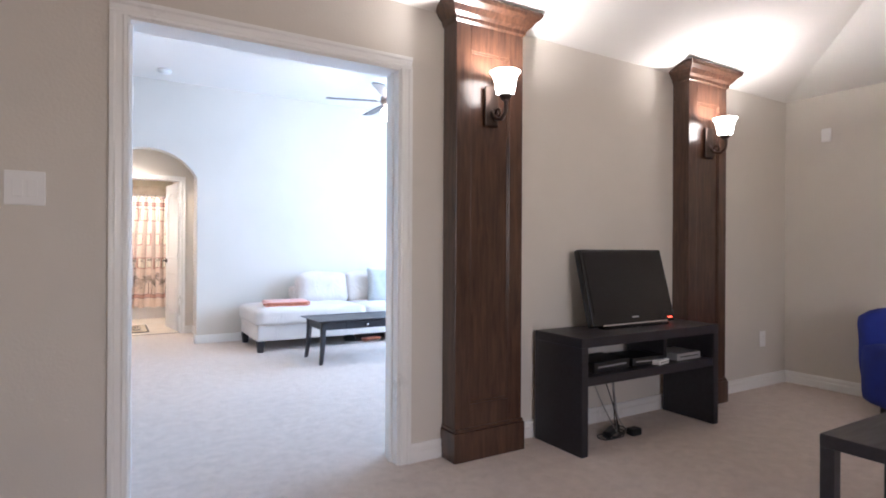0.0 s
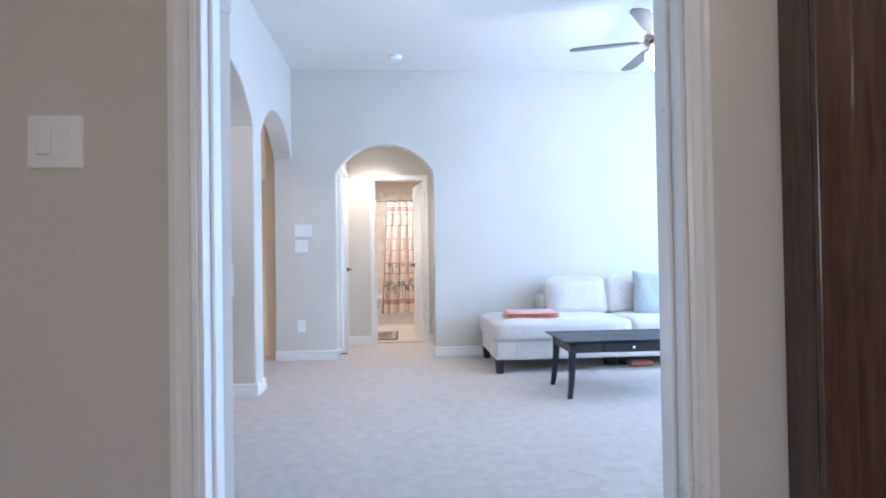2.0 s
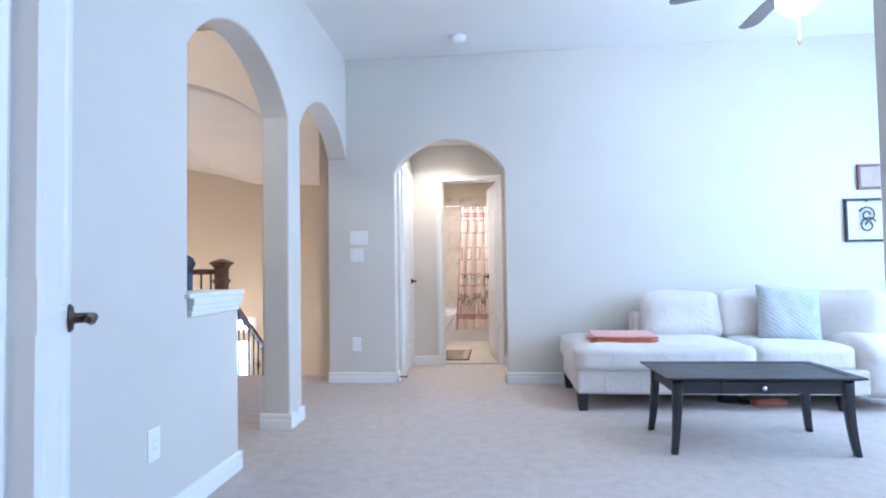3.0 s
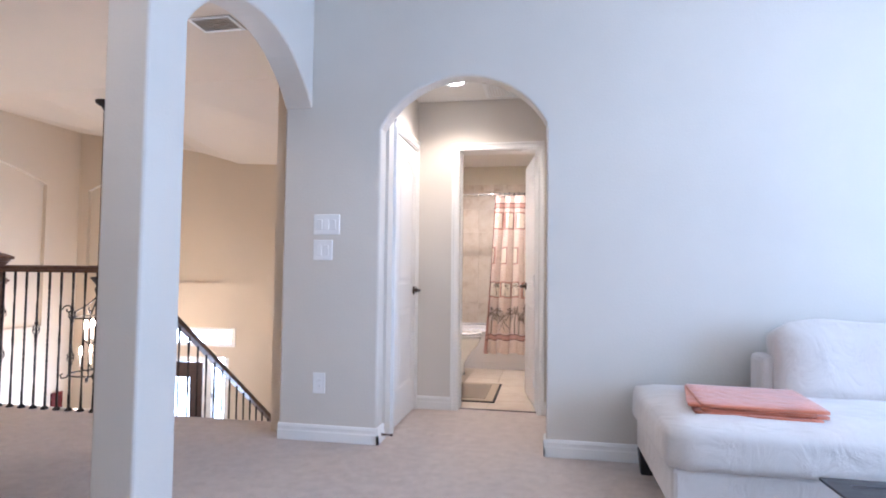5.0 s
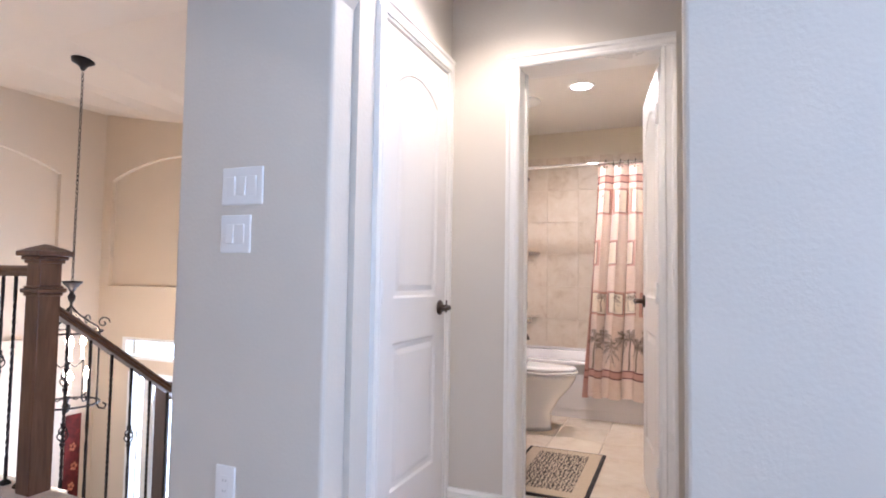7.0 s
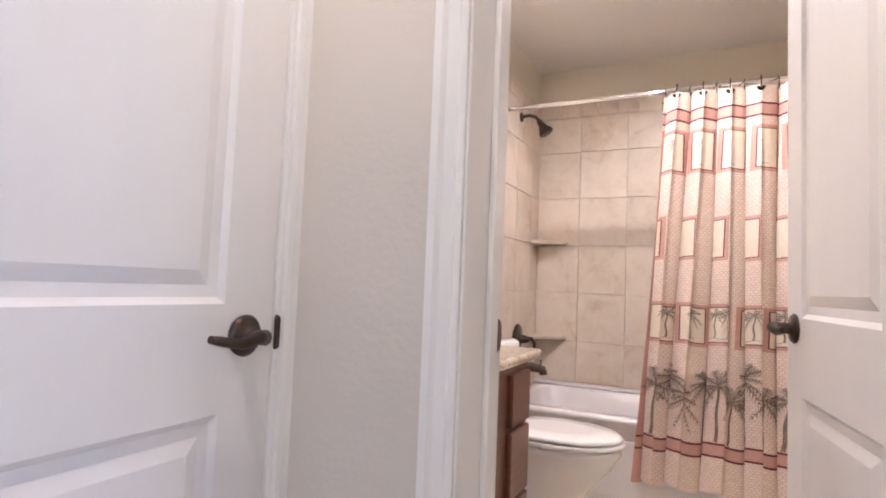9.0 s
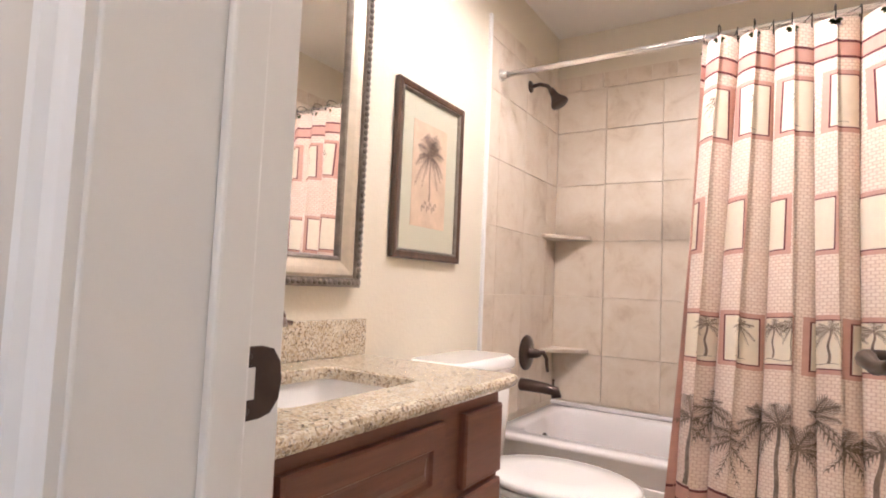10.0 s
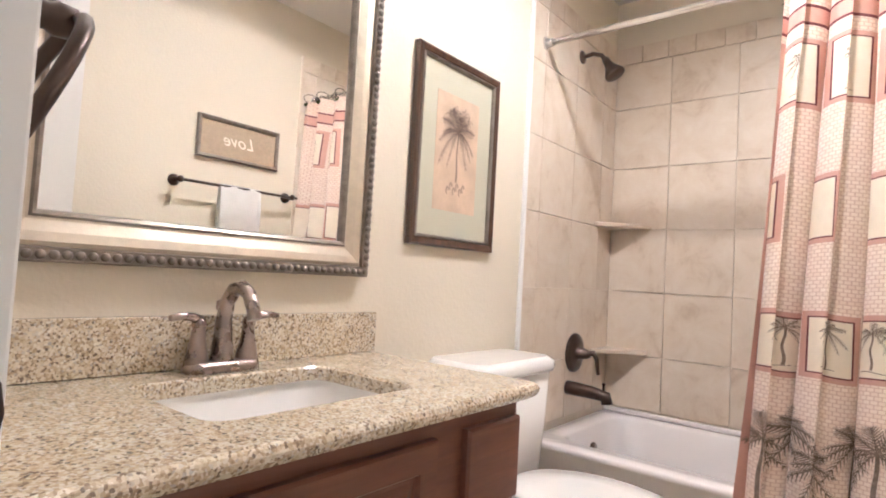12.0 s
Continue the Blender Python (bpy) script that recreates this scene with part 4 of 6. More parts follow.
small_box("cable_box", "black cable box on the console shelf", 3.14, 2.435, 0.435, 0.32, 0.22, 0.06, BLACKPLASTIC, 4)
small_box("disc_player", "black disc player on the console shelf", 3.48, 2.435, 0.435, 0.26, 0.22, 0.05, BLACKPLASTIC, -6)
small_box("router", "small white router on the console shelf", 3.56, 2.335, 0.435, 0.13, 0.09, 0.028, PLASTIC, 12)
small_box("game_box", "grey set-top box on the console shelf", 3.84, 2.41, 0.435, 0.24, 0.20, 0.045, GREYBOX, 0)
cable = thing("power_cable", "tangled black cables and a power strip on the carpet", "cable", 3.30, 2.47)
part("power_strip", turned(boxes((-0.10, -0.025, 0, 0.10, 0.025, 0.035), bevel=0.006), pose(0, 0, 0, 0, 0, 25)), BLACKPLASTIC, cable)
part("adapter", boxes((0.06, -0.12, 0, 0.14, -0.06, 0.045), bevel=0.008), BLACKPLASTIC, cable)
for k in range(5):
    pts = [(-0.04 + 0.05 * k + 0.05 * math.sin(s * 2 + k), 0.13 - 0.16 * s + 0.03 * math.cos(3 * s + k), max(0.006, 0.40 * (1 - s) ** 1.6)) for s in [j / 14 for j in range(15)]]
    part("cord", tube(bmesh.new(), pts, 0.004, 6), BLACKPLASTIC if k % 2 else GREYBOX, cable)
for k in range(3):
    pts = [(-0.05 + 0.10 * math.cos(a) + 0.03 * k, -0.04 + 0.055 * math.sin(a + k * 0.4), 0.006 + 0.008 * k + 0.004 * math.sin(3 * a)) for a in [j * 0.42 for j in range(15)]]
    part("cord_loop", tube(bmesh.new(), pts, 0.004, 6, closed=True), BLACKPLASTIC, cable)

side = thing("side_table", "square black side table with straight legs", "table", 3.225, 0.835)
part("tabletop", boxes((-0.30, -0.28, 0.40, 0.30, 0.28, 0.45), bevel=0.003), BLACKWOOD, side)
for sx in (-1, 1):
    for sy in (-1, 1):
        part("leg", boxes((sx * 0.274 - 0.025, sy * 0.254 - 0.025, 0, sx * 0.274 + 0.025, sy * 0.254 + 0.025, 0.40), bevel=0.002), BLACKWOOD, side)
chair = thing("armchair", "rounded blue fabric chair", "chair", 5.24, 1.40, 0, -30)
part("seat", cushion(bmesh.new(), -0.30, -0.28, 0.12, 0.30, 0.30, 0.38, 0.02, 8, 2), BLUE, chair)
part("backrest", turned(cushion(bmesh.new(), -0.31, -0.07, 0.0, 0.31, 0.07, 0.54, 0.05, 8, 9), pose(0, 0.28, 0.16, -8, 0, 0)), BLUE, chair)
for sx in (-1, 1):
    part("arm", cushion(bmesh.new(), sx * 0.31 - 0.07, -0.28, 0.12, sx * 0.31 + 0.07, 0.30, 0.50, 0.02, 8, 4 + sx), BLUE, chair)
    for sy in (-1, 1):
        part("leg", lathe(bmesh.new(), [(0.001, 0), (0.016, 0), (0.022, 0.13), (0.001, 0.13)], (sx * 0.26, sy * 0.24, 0), n=12), BLACKWOOD, chair)


def scroll_art(x, z, w, h):
    ob = thing("wall_art", "dark iron scrollwork panel in a frame", "wall decor", x, 7.252, z)
    for x0, z0, x1, z1 in ((0, 0, w, 0.02), (0, h - 0.02, w, h), (0, 0.02, 0.02, h - 0.02), (w - 0.02, 0.02, w, h - 0.02)):
        part("frame_bar", boxes((x0, -0.03, z0, x1, -0.006, z1), bevel=0.003), IRON, ob)
    for s in (-1, 1):
        pts = [(w / 2 + s * (0.02 + w * 0.16 * (k / 18)) * math.cos(k * 0.5) * 0.9, -0.018, h / 2 + s * h * 0.12 + (0.02 + h * 0.14 * (k / 18)) * math.sin(k * 0.5)) for k in range(19)]
        part("scroll", tube(bmesh.new(), pts, 0.006, 8), IRON, ob)
    part("hanger", boxes((w / 2 - 0.01, -0.008, h - 0.03, w / 2 + 0.01, 0, h - 0.005)), IRON, ob)


scroll_art(4.48, 1.24, 0.38, 0.38)
plaque = thing("wall_plaque", "brown framed plaque with a pale panel on the wall", "plaque", 4.60, 7.252, 1.70)
PLAQUEWOOD = mat("plaque_wood", (0.20, 0.095, 0.075), 0.5, vary=0.2, scale=12)
for r in ((0, 0, 0.38, 0.022), (0, 0.198, 0.38, 0.22), (0, 0.022, 0.022, 0.198), (0.358, 0.022, 0.38, 0.198)):
    part("frame_bar", boxes((r[0], -0.03, r[1], r[2], 0.0, r[3]), bevel=0.003), PLAQUEWOOD, plaque)
part("panel", boxes((0.022, -0.016, 0.022, 0.358, -0.004, 0.198)), mat("plaque_panel", (0.46, 0.36, 0.36), 0.7, vary=0.1, scale=10), plaque)

# windows of the living room
for n, (y0, y1) in enumerate(((3.4, 4.7), (5.1, 6.4))):
    win = tagged(new(f"window_{n + 1}"), "white framed window with a middle rail", "window", kind="structure")
    for r in ((5.62, y0, 0.70, 5.68, y0 + 0.05, 2.40), (5.62, y1 - 0.05, 0.70, 5.68, y1, 2.40), (5.62, y0 + 0.05, 0.70, 5.68, y1 - 0.05, 0.75), (5.62, y0 + 0.05, 2.35, 5.68, y1 - 0.05, 2.40), (5.63, y0 + 0.05, 1.53, 5.67, y1 - 0.05, 1.57)):
        part("frame_bar", boxes(r), TRIM, win)
    part("window_sill", boxes((5.54, y0 - 0.05, 0.675, 5.615, y1 + 0.05, 0.698), bevel=0.004), TRIM, win)


# ---- stair, railing and foyer ----
NX, RY = -1.385, 7.552
SLOPE = 0.73
stair = thing("staircase", "carpeted stair going down to the entrance hall", "stairs", 0, 0, 0)
for k in range(15):
    part("step", boxes((-1.40, 7.60 + 0.247 * k, -0.18 * (k + 1) - 0.16, -0.29, 7.60 + 0.247 * (k + 1) + 0.02, -0.18 * (k + 1)), bevel=0.006), CARPET, stair)
bm = bmesh.new()
side_pts = [(7.63, 0.0), (7.63, -0.38)] + [(9.85, -0.38 - 2.22 * SLOPE), (9.85, 0.0 - 2.22 * SLOPE)]
loft(bm, [[(-1.43, y, z) for y, z in side_pts], [(-1.402, y, z) for y, z in side_pts]], smooth=False)
part("stringer", bm, TRIM, stair, "white painted stringer board")

rail = thing("stair_railing", "walnut handrail on twisted black iron balusters", "railing", 0, 0, 0)


def newel(x, y):
    bm = boxes((x - 0.052, y - 0.052, -0.02, x + 0.052, y + 0.052, 1.13), bevel=0.004)
    post = part("newel_post", bm, NEWELWOOD, rail, "square walnut newel post with a capped top")
    bm = bmesh.new()
    for z0, z1, d in ((1.105, 1.122, 0.062), (1.122, 1.140, 0.072), (1.140, 1.166, 0.088)):
        box(bm, x - d, y - d, z0, x + d, y + d, z1, bevel=0.005)
    loft(bm, [rrect(x - 0.080, y - 0.080, x + 0.080, y + 0.080, 0.003, 1.166, 2), rrect(x - 0.055, y - 0.055, x + 0.055, y + 0.055, 0.003, 1.180, 2), rrect(x - 0.006, y - 0.006, x + 0.006, y + 0.006, 0.002, 1.200, 2)], smooth=False)
    part("newel_cap", bm, NEWELWOOD, post)
    bm = bmesh.new()
    for z0, z1, d in ((0.945, 0.960, 0.060), (0.960, 0.982, 0.070), (0.982, 0.995, 0.060)):
        box(bm, x - d, y - d, z0, x + d, y + d, z1, bevel=0.005)
    part("newel_collar", bm, NEWELWOOD, post)


newel(NX, RY)
newel(-2.75, RY)
RAILSHAPE = [(-0.030, 0.0), (0.030, 0.0), (0.033, 0.018), (0.027, 0.026), (0.032, 0.040), (0.022, 0.054), (-0.022, 0.054), (-0.032, 0.040), (-0.027, 0.026), (-0.033, 0.018)]
bm = bmesh.new()
loft(bm, [[(x, RY + d, 1.040 + h) for d, h in RAILSHAPE] for x in (-4.26, NX - 0.052)], smooth=False)
part("handrail", bm, RAILWOOD, rail)
bm = bmesh.new()
loft(bm, [[(NX + d, y, 0.890 - (y - RY) * SLOPE + h) for d, h in RAILSHAPE] for y in (RY + 0.052, RY + 2.3)], smooth=False)
part("sloping_handrail", bm, RAILWOOD, rail)


def twisted(length, turns, w=0.0062):
    bm = bmesh.new()
    n = max(8, int(turns * 8))
    loops = []
    for k in range(n + 1):
        s = k / n
        tw = 2 * math.pi * turns * max(0.0, min(1.0, (s - 0.12) / 0.76))
        loops.append([(w * 1.414 * math.cos(tw + a), w * 1.414 * math.sin(tw + a), length * s) for a in (0.785, 2.356, 3.927, 5.498)])
    return loft(bm, loops, smooth=False)


def basket():
    bm = bmesh.new()
    for k in range(4):
        tube(bm, [(0.026 * math.sin(math.pi * s) * math.cos(k * 1.571 + s * 3.0), 0.026 * math.sin(math.pi * s) * math.sin(k * 1.571 + s * 3.0), -0.045 + 0.09 * s) for s in [j / 8 for j in range(9)]], 0.0035, 5)
    for z in (-0.05, 0.05):
        box(bm, -0.009, -0.009, z - 0.008, 0.009, 0.009, z + 0.008)
    return bm


def shoe():
    return loft(bmesh.new(), [rrect(-0.019, -0.019, 0.019, 0.019, 0.002, 0.0, 1), rrect(-0.019, -0.019, 0.019, 0.019, 0.002, 0.010, 1), rrect(-0.010, -0.010, 0.010, 0.010, 0.002, 0.024, 1)], smooth=False)


BAL = {True: mesh_of("baluster", twisted(1.045, 5), IRON), False: mesh_of("baluster", twisted(1.045, 1), IRON)}
SLOPED = {True: mesh_of("baluster", twisted(0.90, 5), IRON), False: mesh_of("baluster", twisted(0.90, 1), IRON)}
BASKET, SHOE = mesh_of("basket", basket(), IRON), mesh_of("shoe", shoe(), IRON)


def baluster(x, y, z, meshes, k, tall):
    b = new("baluster", meshes[k % 2 == 0])
    b.parent, b.location = rail, (x, y, z)
    foot = new("shoe", SHOE)
    foot.parent = b
    if k % 3 == 0:
        for h in ((0.60,) if k % 2 else (0.40, 0.72)):
            o = new("basket", BASKET)
            o.parent, o.location = b, (0, 0, h * tall)


for k in range(27):
    if k in (12, 13):
        continue
    baluster(NX - 0.115 - 0.105 * k, RY, 0.0, BAL, k + 1, 1.0)
for k in range(16):
    y = RY + 0.13 + 0.125 * k
    baluster(NX, y, -(y - RY) * SLOPE - 0.01, SLOPED, k, 0.86)

# front door, sidelights and transom, with daylight behind
setting("backdrop_outside", boxes((-16.0, 13.0, -3.1, 6.0, 13.05, 3.5)), mat("bright_sky_haze", (0.8, 0.85, 0.9), 1.0, emit=(0.86, 0.94, 1.0), power=5.0), "bright hazy daylight beyond the front door", "sky")
fdoor = tagged(new("door_4"), "dark wooden front door with a tall glass panel", "front door", kind="structure")
for r in ((-3.40, 9.93, -2.74, -3.24, 9.98, -0.02), (-2.66, 9.93, -2.74, -2.50, 9.98, -0.02), (-3.24, 9.93, -0.20, -2.66, 9.98, -0.02), (-3.24, 9.93, -2.74, -2.66, 9.98, -2.30)):
    part("door_rail", boxes(r, bevel=0.004), FRONTDOOR, fdoor)
part("glass_panel", boxes((-3.24, 9.95, -2.30, -2.66, 9.956, -0.20)), GLASS, fdoor).visible_shadow = False
front = tagged(new("window_3"), "white framed sidelights and transom round the front door", "window", kind="structure")
for r in ((-3.78, 9.91, -2.74, -3.72, 9.99, 0.05), (-3.55, 9.91, -2.74, -3.42, 9.99, 0.05), (-2.48, 9.91, -2.74, -2.36, 9.99, 0.05), (-2.20, 9.91, -2.74, -2.14, 9.99, 0.05), (-3.42, 9.91, -0.01, -2.48, 9.99, 0.05)):
    part("window_frame", boxes(r, bevel=0.004), TRIM, front)
for x0, x1 in ((-3.72, -3.55), (-2.36, -2.20)):
    part("pane", boxes((x0, 9.95, -2.74, x1, 9.955, 0.05)), GLASS, front).visible_shadow = False
for r in ((-3.86, 9.89, 0.18, -3.80, 9.97, 0.40), (-2.12, 9.89, 0.18, -2.06, 9.97, 0.40), (-3.80, 9.89, 0.18, -2.12, 9.97, 0.215), (-3.80, 9.89, 0.365, -2.12, 9.97, 0.40)):
    part("transom_frame", boxes(r, bevel=0.004), TRIM, front)
part("transom_pane", boxes((-3.80, 9.93, 0.215, -2.12, 9.935, 0.365)), GLASS, front).visible_shadow = False

lantern = thing("lantern_chandelier", "black iron lantern chandelier with lit candles on a chain", "chandelier", -2.78, 8.62, -0.05)
part("canopy", lathe(bmesh.new(), [(0.001, 2.782), (0.085, 2.782), (0.080, 2.755), (0.03, 2.725), (0.012, 2.690), (0.001, 2.690)], n=24), IRON, lantern)
bm = bmesh.new()
for k in range(48):
    z = 1.06 + 0.034 * k
    pts = [((0.009 * math.cos(a)) * (1 if k % 2 else 0), (0.009 * math.cos(a)) * (0 if k % 2 else 1), z + 0.022 * math.sin(a)) for a in [j * 0.785 for j in range(8)]]
    tube(bm, pts, 0.0028, 5, closed=True)
tagged(part("chain", bm, IRON, lantern), kind="stuff")
part("finial", lathe(bmesh.new(), [(0.001, 1.05), (0.07, 1.045), (0.065, 1.03), (0.03, 0.99), (0.012, 0.96), (0.028, 0.93), (0.022, 0.90), (0.010, 0.88), (0.010, 0.12), (0.030, 0.10), (0.020, 0.06), (0.001, 0.04)], n=20), IRON, lantern)
for z in (0.12, 0.66):
    part("ring", tube(bmesh.new(), [(0.215 * math.cos(a), 0.215 * math.sin(a), z) for a in [k * math.pi / 16 for k in range(32)]], 0.008, 6, closed=True), IRON, lantern)
for k in range(4):
    a = k * 1.571 + 0.5
    c, s = math.cos(a), math.sin(a)
    pts = [(0.0, 0.86), (0.05, 0.80), (0.13, 0.74), (0.20, 0.70), (0.215, 0.66), (0.215, 0.40), (0.215, 0.12), (0.235, 0.085), (0.275, 0.08), (0.285, 0.11), (0.262, 0.125)]
    part("frame_arm", tube(bmesh.new(), [(r * c, r * s, z) for r, z in pts], 0.007, 7), IRON, lantern)
    pts = [(0.20 + 0.05 * (1 - j / 14) * math.cos(j * 0.6) + 0.04, 0.73 + 0.05 * (1 - j / 14) * math.sin(j * 0.6)) for j in range(13)]
    part("scroll", tube(bmesh.new(), [(r * c, r * s, z) for r, z in pts], 0.006, 6), IRON, lantern)
    for r, z in ((0.12, 0.20), (0.09, 0.45)):
        cx, cy = r * math.cos(a + 0.6), r * math.sin(a + 0.6)
        part("arm", tube(bmesh.new(), [(0, 0, z - 0.03), (cx * 0.5, cy * 0.5, z - 0.06), (cx, cy, z - 0.02), (cx, cy, z)], 0.006, 6), IRON, lantern)
        candle = part("candle", lathe(bmesh.new(), [(0.001, z - 0.005), (0.026, z), (0.012, z + 0.002), (0.011, z + 0.10), (0.001, z + 0.10)], (cx, cy, 0), n=12), PLASTIC, lantern)
        part("bulb", lathe(bmesh.new(), [(0.001, z + 0.10), (0.012, z + 0.105), (0.019, z + 0.13), (0.012, z + 0.16), (0.001, z + 0.185)], (cx, cy, 0), n=12), FLAME, candle, "glowing flame-shaped bulb")

vent = thing("ceiling_vent", "white slatted air vent in the upper hall ceiling", "vent", -0.72, 7.30, 2.765)
for r in ((-0.16, -0.11, -0.008, 0.16, -0.085, 0), (-0.16, 0.085, -0.008, 0.16, 0.11, 0), (-0.16, -0.085, -0.008, -0.135, 0.085, 0), (0.135, -0.085, -0.008, 0.16, 0.085, 0)):
    part("frame_bar", boxes(r), TRIM, vent)
for k in range(8):
    part("slat", turned(boxes((-0.135, -0.009, -0.001, 0.135, 0.009, 0.001)), pose(0, -0.075 + 0.0215 * k, -0.005, 35, 0, 0)), TRIM, vent)
tapestry = thing("wall_hanging", "dark red floral wall hanging in the foyer", "wall hanging", -4.255, 9.70, -1.35)
part("cloth", boxes((0, -0.10, 0, 0.012, 0.06, 0.95), bevel=0.003), mat("red_floral_cloth", (0.13, 0.018, 0.016), 0.9, vary=0.6, scale=9), tapestry)
PETAL = mat("orange_petal", (0.55, 0.20, 0.10), 0.9, vary=0.3, scale=30)
for k in range(3):
    bm = bmesh.new()
    for a in range(5):
        lathe(bm, [(0.001, 0.012), (0.016, 0.0125), (0.010, 0.016), (0.001, 0.016)], (0, 0.022 * math.cos(a * 1.257) - 0.02 + 0.02 * (k % 2), 0.22 + 0.2 * k + 0.03 * math.sin(a * 1.257)), "x", 7)
    part("flower", bm, PETAL, tapestry, "orange embroidered flower")



# a jacket hung over a chair behind the pier
DENIM = mat("denim", (0.075, 0.095, 0.165), 0.9, vary=0.35, scale=9, fine=0.5, fine_scale=260, depth=0.002)
GREYCLOTH = mat("charcoal_fleece", (0.060, 0.060, 0.085), 0.95, vary=0.2, scale=14, fine=0.5, fine_scale=200, depth=0.003)
coat_chair = thing("wooden_chair", "dark wooden chair with a jacket over its back", "chair", -0.92, 5.70, 0.0)
part("seat", boxes((-0.20, -0.40, 0.43, 0.20, 0.02, 0.47), bevel=0.008), NEWELWOOD, coat_chair)
for x in (-0.18, 0.18):
    part("back_leg", boxes((x - 0.018, -0.018, 0.0, x + 0.018, 0.018, 1.04), bevel=0.004), NEWELWOOD, coat_chair)
    part("front_leg", boxes((x - 0.018, -0.39, 0.0, x + 0.018, -0.354, 0.43), bevel=0.004), NEWELWOOD, coat_chair)
part("top_rail", boxes((-0.18, -0.012, 0.94, 0.18, 0.012, 1.04), bevel=0.004), NEWELWOOD, coat_chair)


def drape(rows, n=40):
    """Closed cloth rings; each row is (height, half width, half depth, fold depth)."""
    loops = []
    for z, w, d, f in rows:
        ring = []
        for k in range(n):
            a = 2 * math.pi * k / n
            r = 1 + f * math.sin(6 * a + 5 * z) + 0.5 * f * math.sin(11 * a - 9 * z)
            c, s = math.cos(a), math.sin(a)
            ring.append((w * r * math.copysign(abs(c) ** 0.7, c), d * r * math.copysign(abs(s) ** 0.7, s), z))
        loops.append(ring)
    return loft(bmesh.new(), loops)


jacket = thing("jacket", "blue denim jacket with a grey hood over the chair", "jacket", -0.92, 5.70, 0.0)
part("body", drape([(0.62, 0.20, 0.085, 0.10), (0.72, 0.215, 0.085, 0.09), (0.84, 0.225, 0.08, 0.07), (0.95, 0.24, 0.075, 0.05), (1.03, 0.245, 0.07, 0.04), (1.08, 0.23, 0.06, 0.03), (1.10, 0.18, 0.04, 0.02)]), DENIM, jacket)
part("hood", drape([(1.055, 0.20, 0.07, 0.03), (1.075, 0.245, 0.085, 0.04), (1.12, 0.265, 0.092, 0.05), (1.165, 0.25, 0.08, 0.05), (1.195, 0.20, 0.05, 0.04), (1.205, 0.10, 0.02, 0.0)]), GREYCLOTH, jacket, "dark grey fleece hood")
for s in (-1, 1):
    bm = tube(bmesh.new(), [(s * 0.235, -0.02, 1.05), (s * 0.25, -0.05, 0.95), (s * 0.235, -0.06, 0.82), (s * 0.205, -0.06, 0.70), (s * 0.20, -0.055, 0.60)], 0.042, 12)
    part("sleeve", bm, DENIM, jacket)


# ---- bathroom ----
def panel_front(bm, y0, z0, y1, z1, x, raised=True):
    """A cabinet front facing +x: bevelled frame and a raised field."""
    def ring(k, d):
        return [bm.verts.new((x + d, y, z)) for y, z in ((y0 + k, z0 + k), (y1 - k, z0 + k), (y1 - k, z1 - k), (y0 + k, z1 - k))]
    steps = [ring(0, 0.0), ring(0, 0.014), ring(0.005, 0.019)]
    if raised:
        steps += [ring(0.048, 0.019), ring(0.053, 0.011), ring(0.060, 0.011), ring(0.078, 0.018)]
    for a, b in zip(steps, steps[1:]):
        for k in range(4):
            bm.faces.new((a[k], a[(k + 1) % 4], b[(k + 1) % 4], b[k]))
    bm.faces.new(steps[0][::-1])
    bm.faces.new(steps[-1])
    return bm


CT = 0.815
vanity = thing("vanity_cabinet", "cherry wood vanity cabinet with raised panel fronts", "cabinet", 0, 0, 0)
for name, b in (("side_panel", (0.107, 8.40, 0.10, 0.578, 8.418, CT - 0.033)), ("side_panel", (0.107, 9.334, 0.10, 0.578, 9.352, CT - 0.033)), ("floor_panel", (0.115, 8.418, 0.10, 0.558, 9.334, 0.118)), ("face_frame", (0.558, 8.418, 0.10, 0.578, 9.334, CT - 0.033)), ("back_panel", (0.107, 8.418, 0.10, 0.115, 9.334, CT - 0.033))):
    part(name, boxes(b), CABINET, vanity)
part("toe_kick", boxes((0.107, 8.40, 0.0, 0.52, 9.352, 0.10)), CABINET, vanity)
part("false_front", panel_front(bmesh.new(), 8.625, 0.575, 9.072, 0.742, 0.578), CABINET, vanity)
part("drawer", panel_front(bmesh.new(), 9.160, 0.575, 9.342, 0.742, 0.578, False), CABINET, vanity)
part("drawer", panel_front(bmesh.new(), 8.43, 0.575, 8.59, 0.742, 0.578, False), CABINET, vanity)
for y0, y1 in ((8.625, 8.844), (8.853, 9.072)):
    part("door", panel_front(bmesh.new(), y0, 0.13, y1, 0.56, 0.578), CABINET, vanity)
for z0, z1 in ((0.13, 0.335), (0.345, 0.56)):
    part("drawer", panel_front(bmesh.new(), 9.160, z0, 9.342, z1, 0.578, False), CABINET, vanity)
    part("drawer", panel_front(bmesh.new(), 8.43, z0, 8.59, z1, 0.578, False), CABINET, vanity)


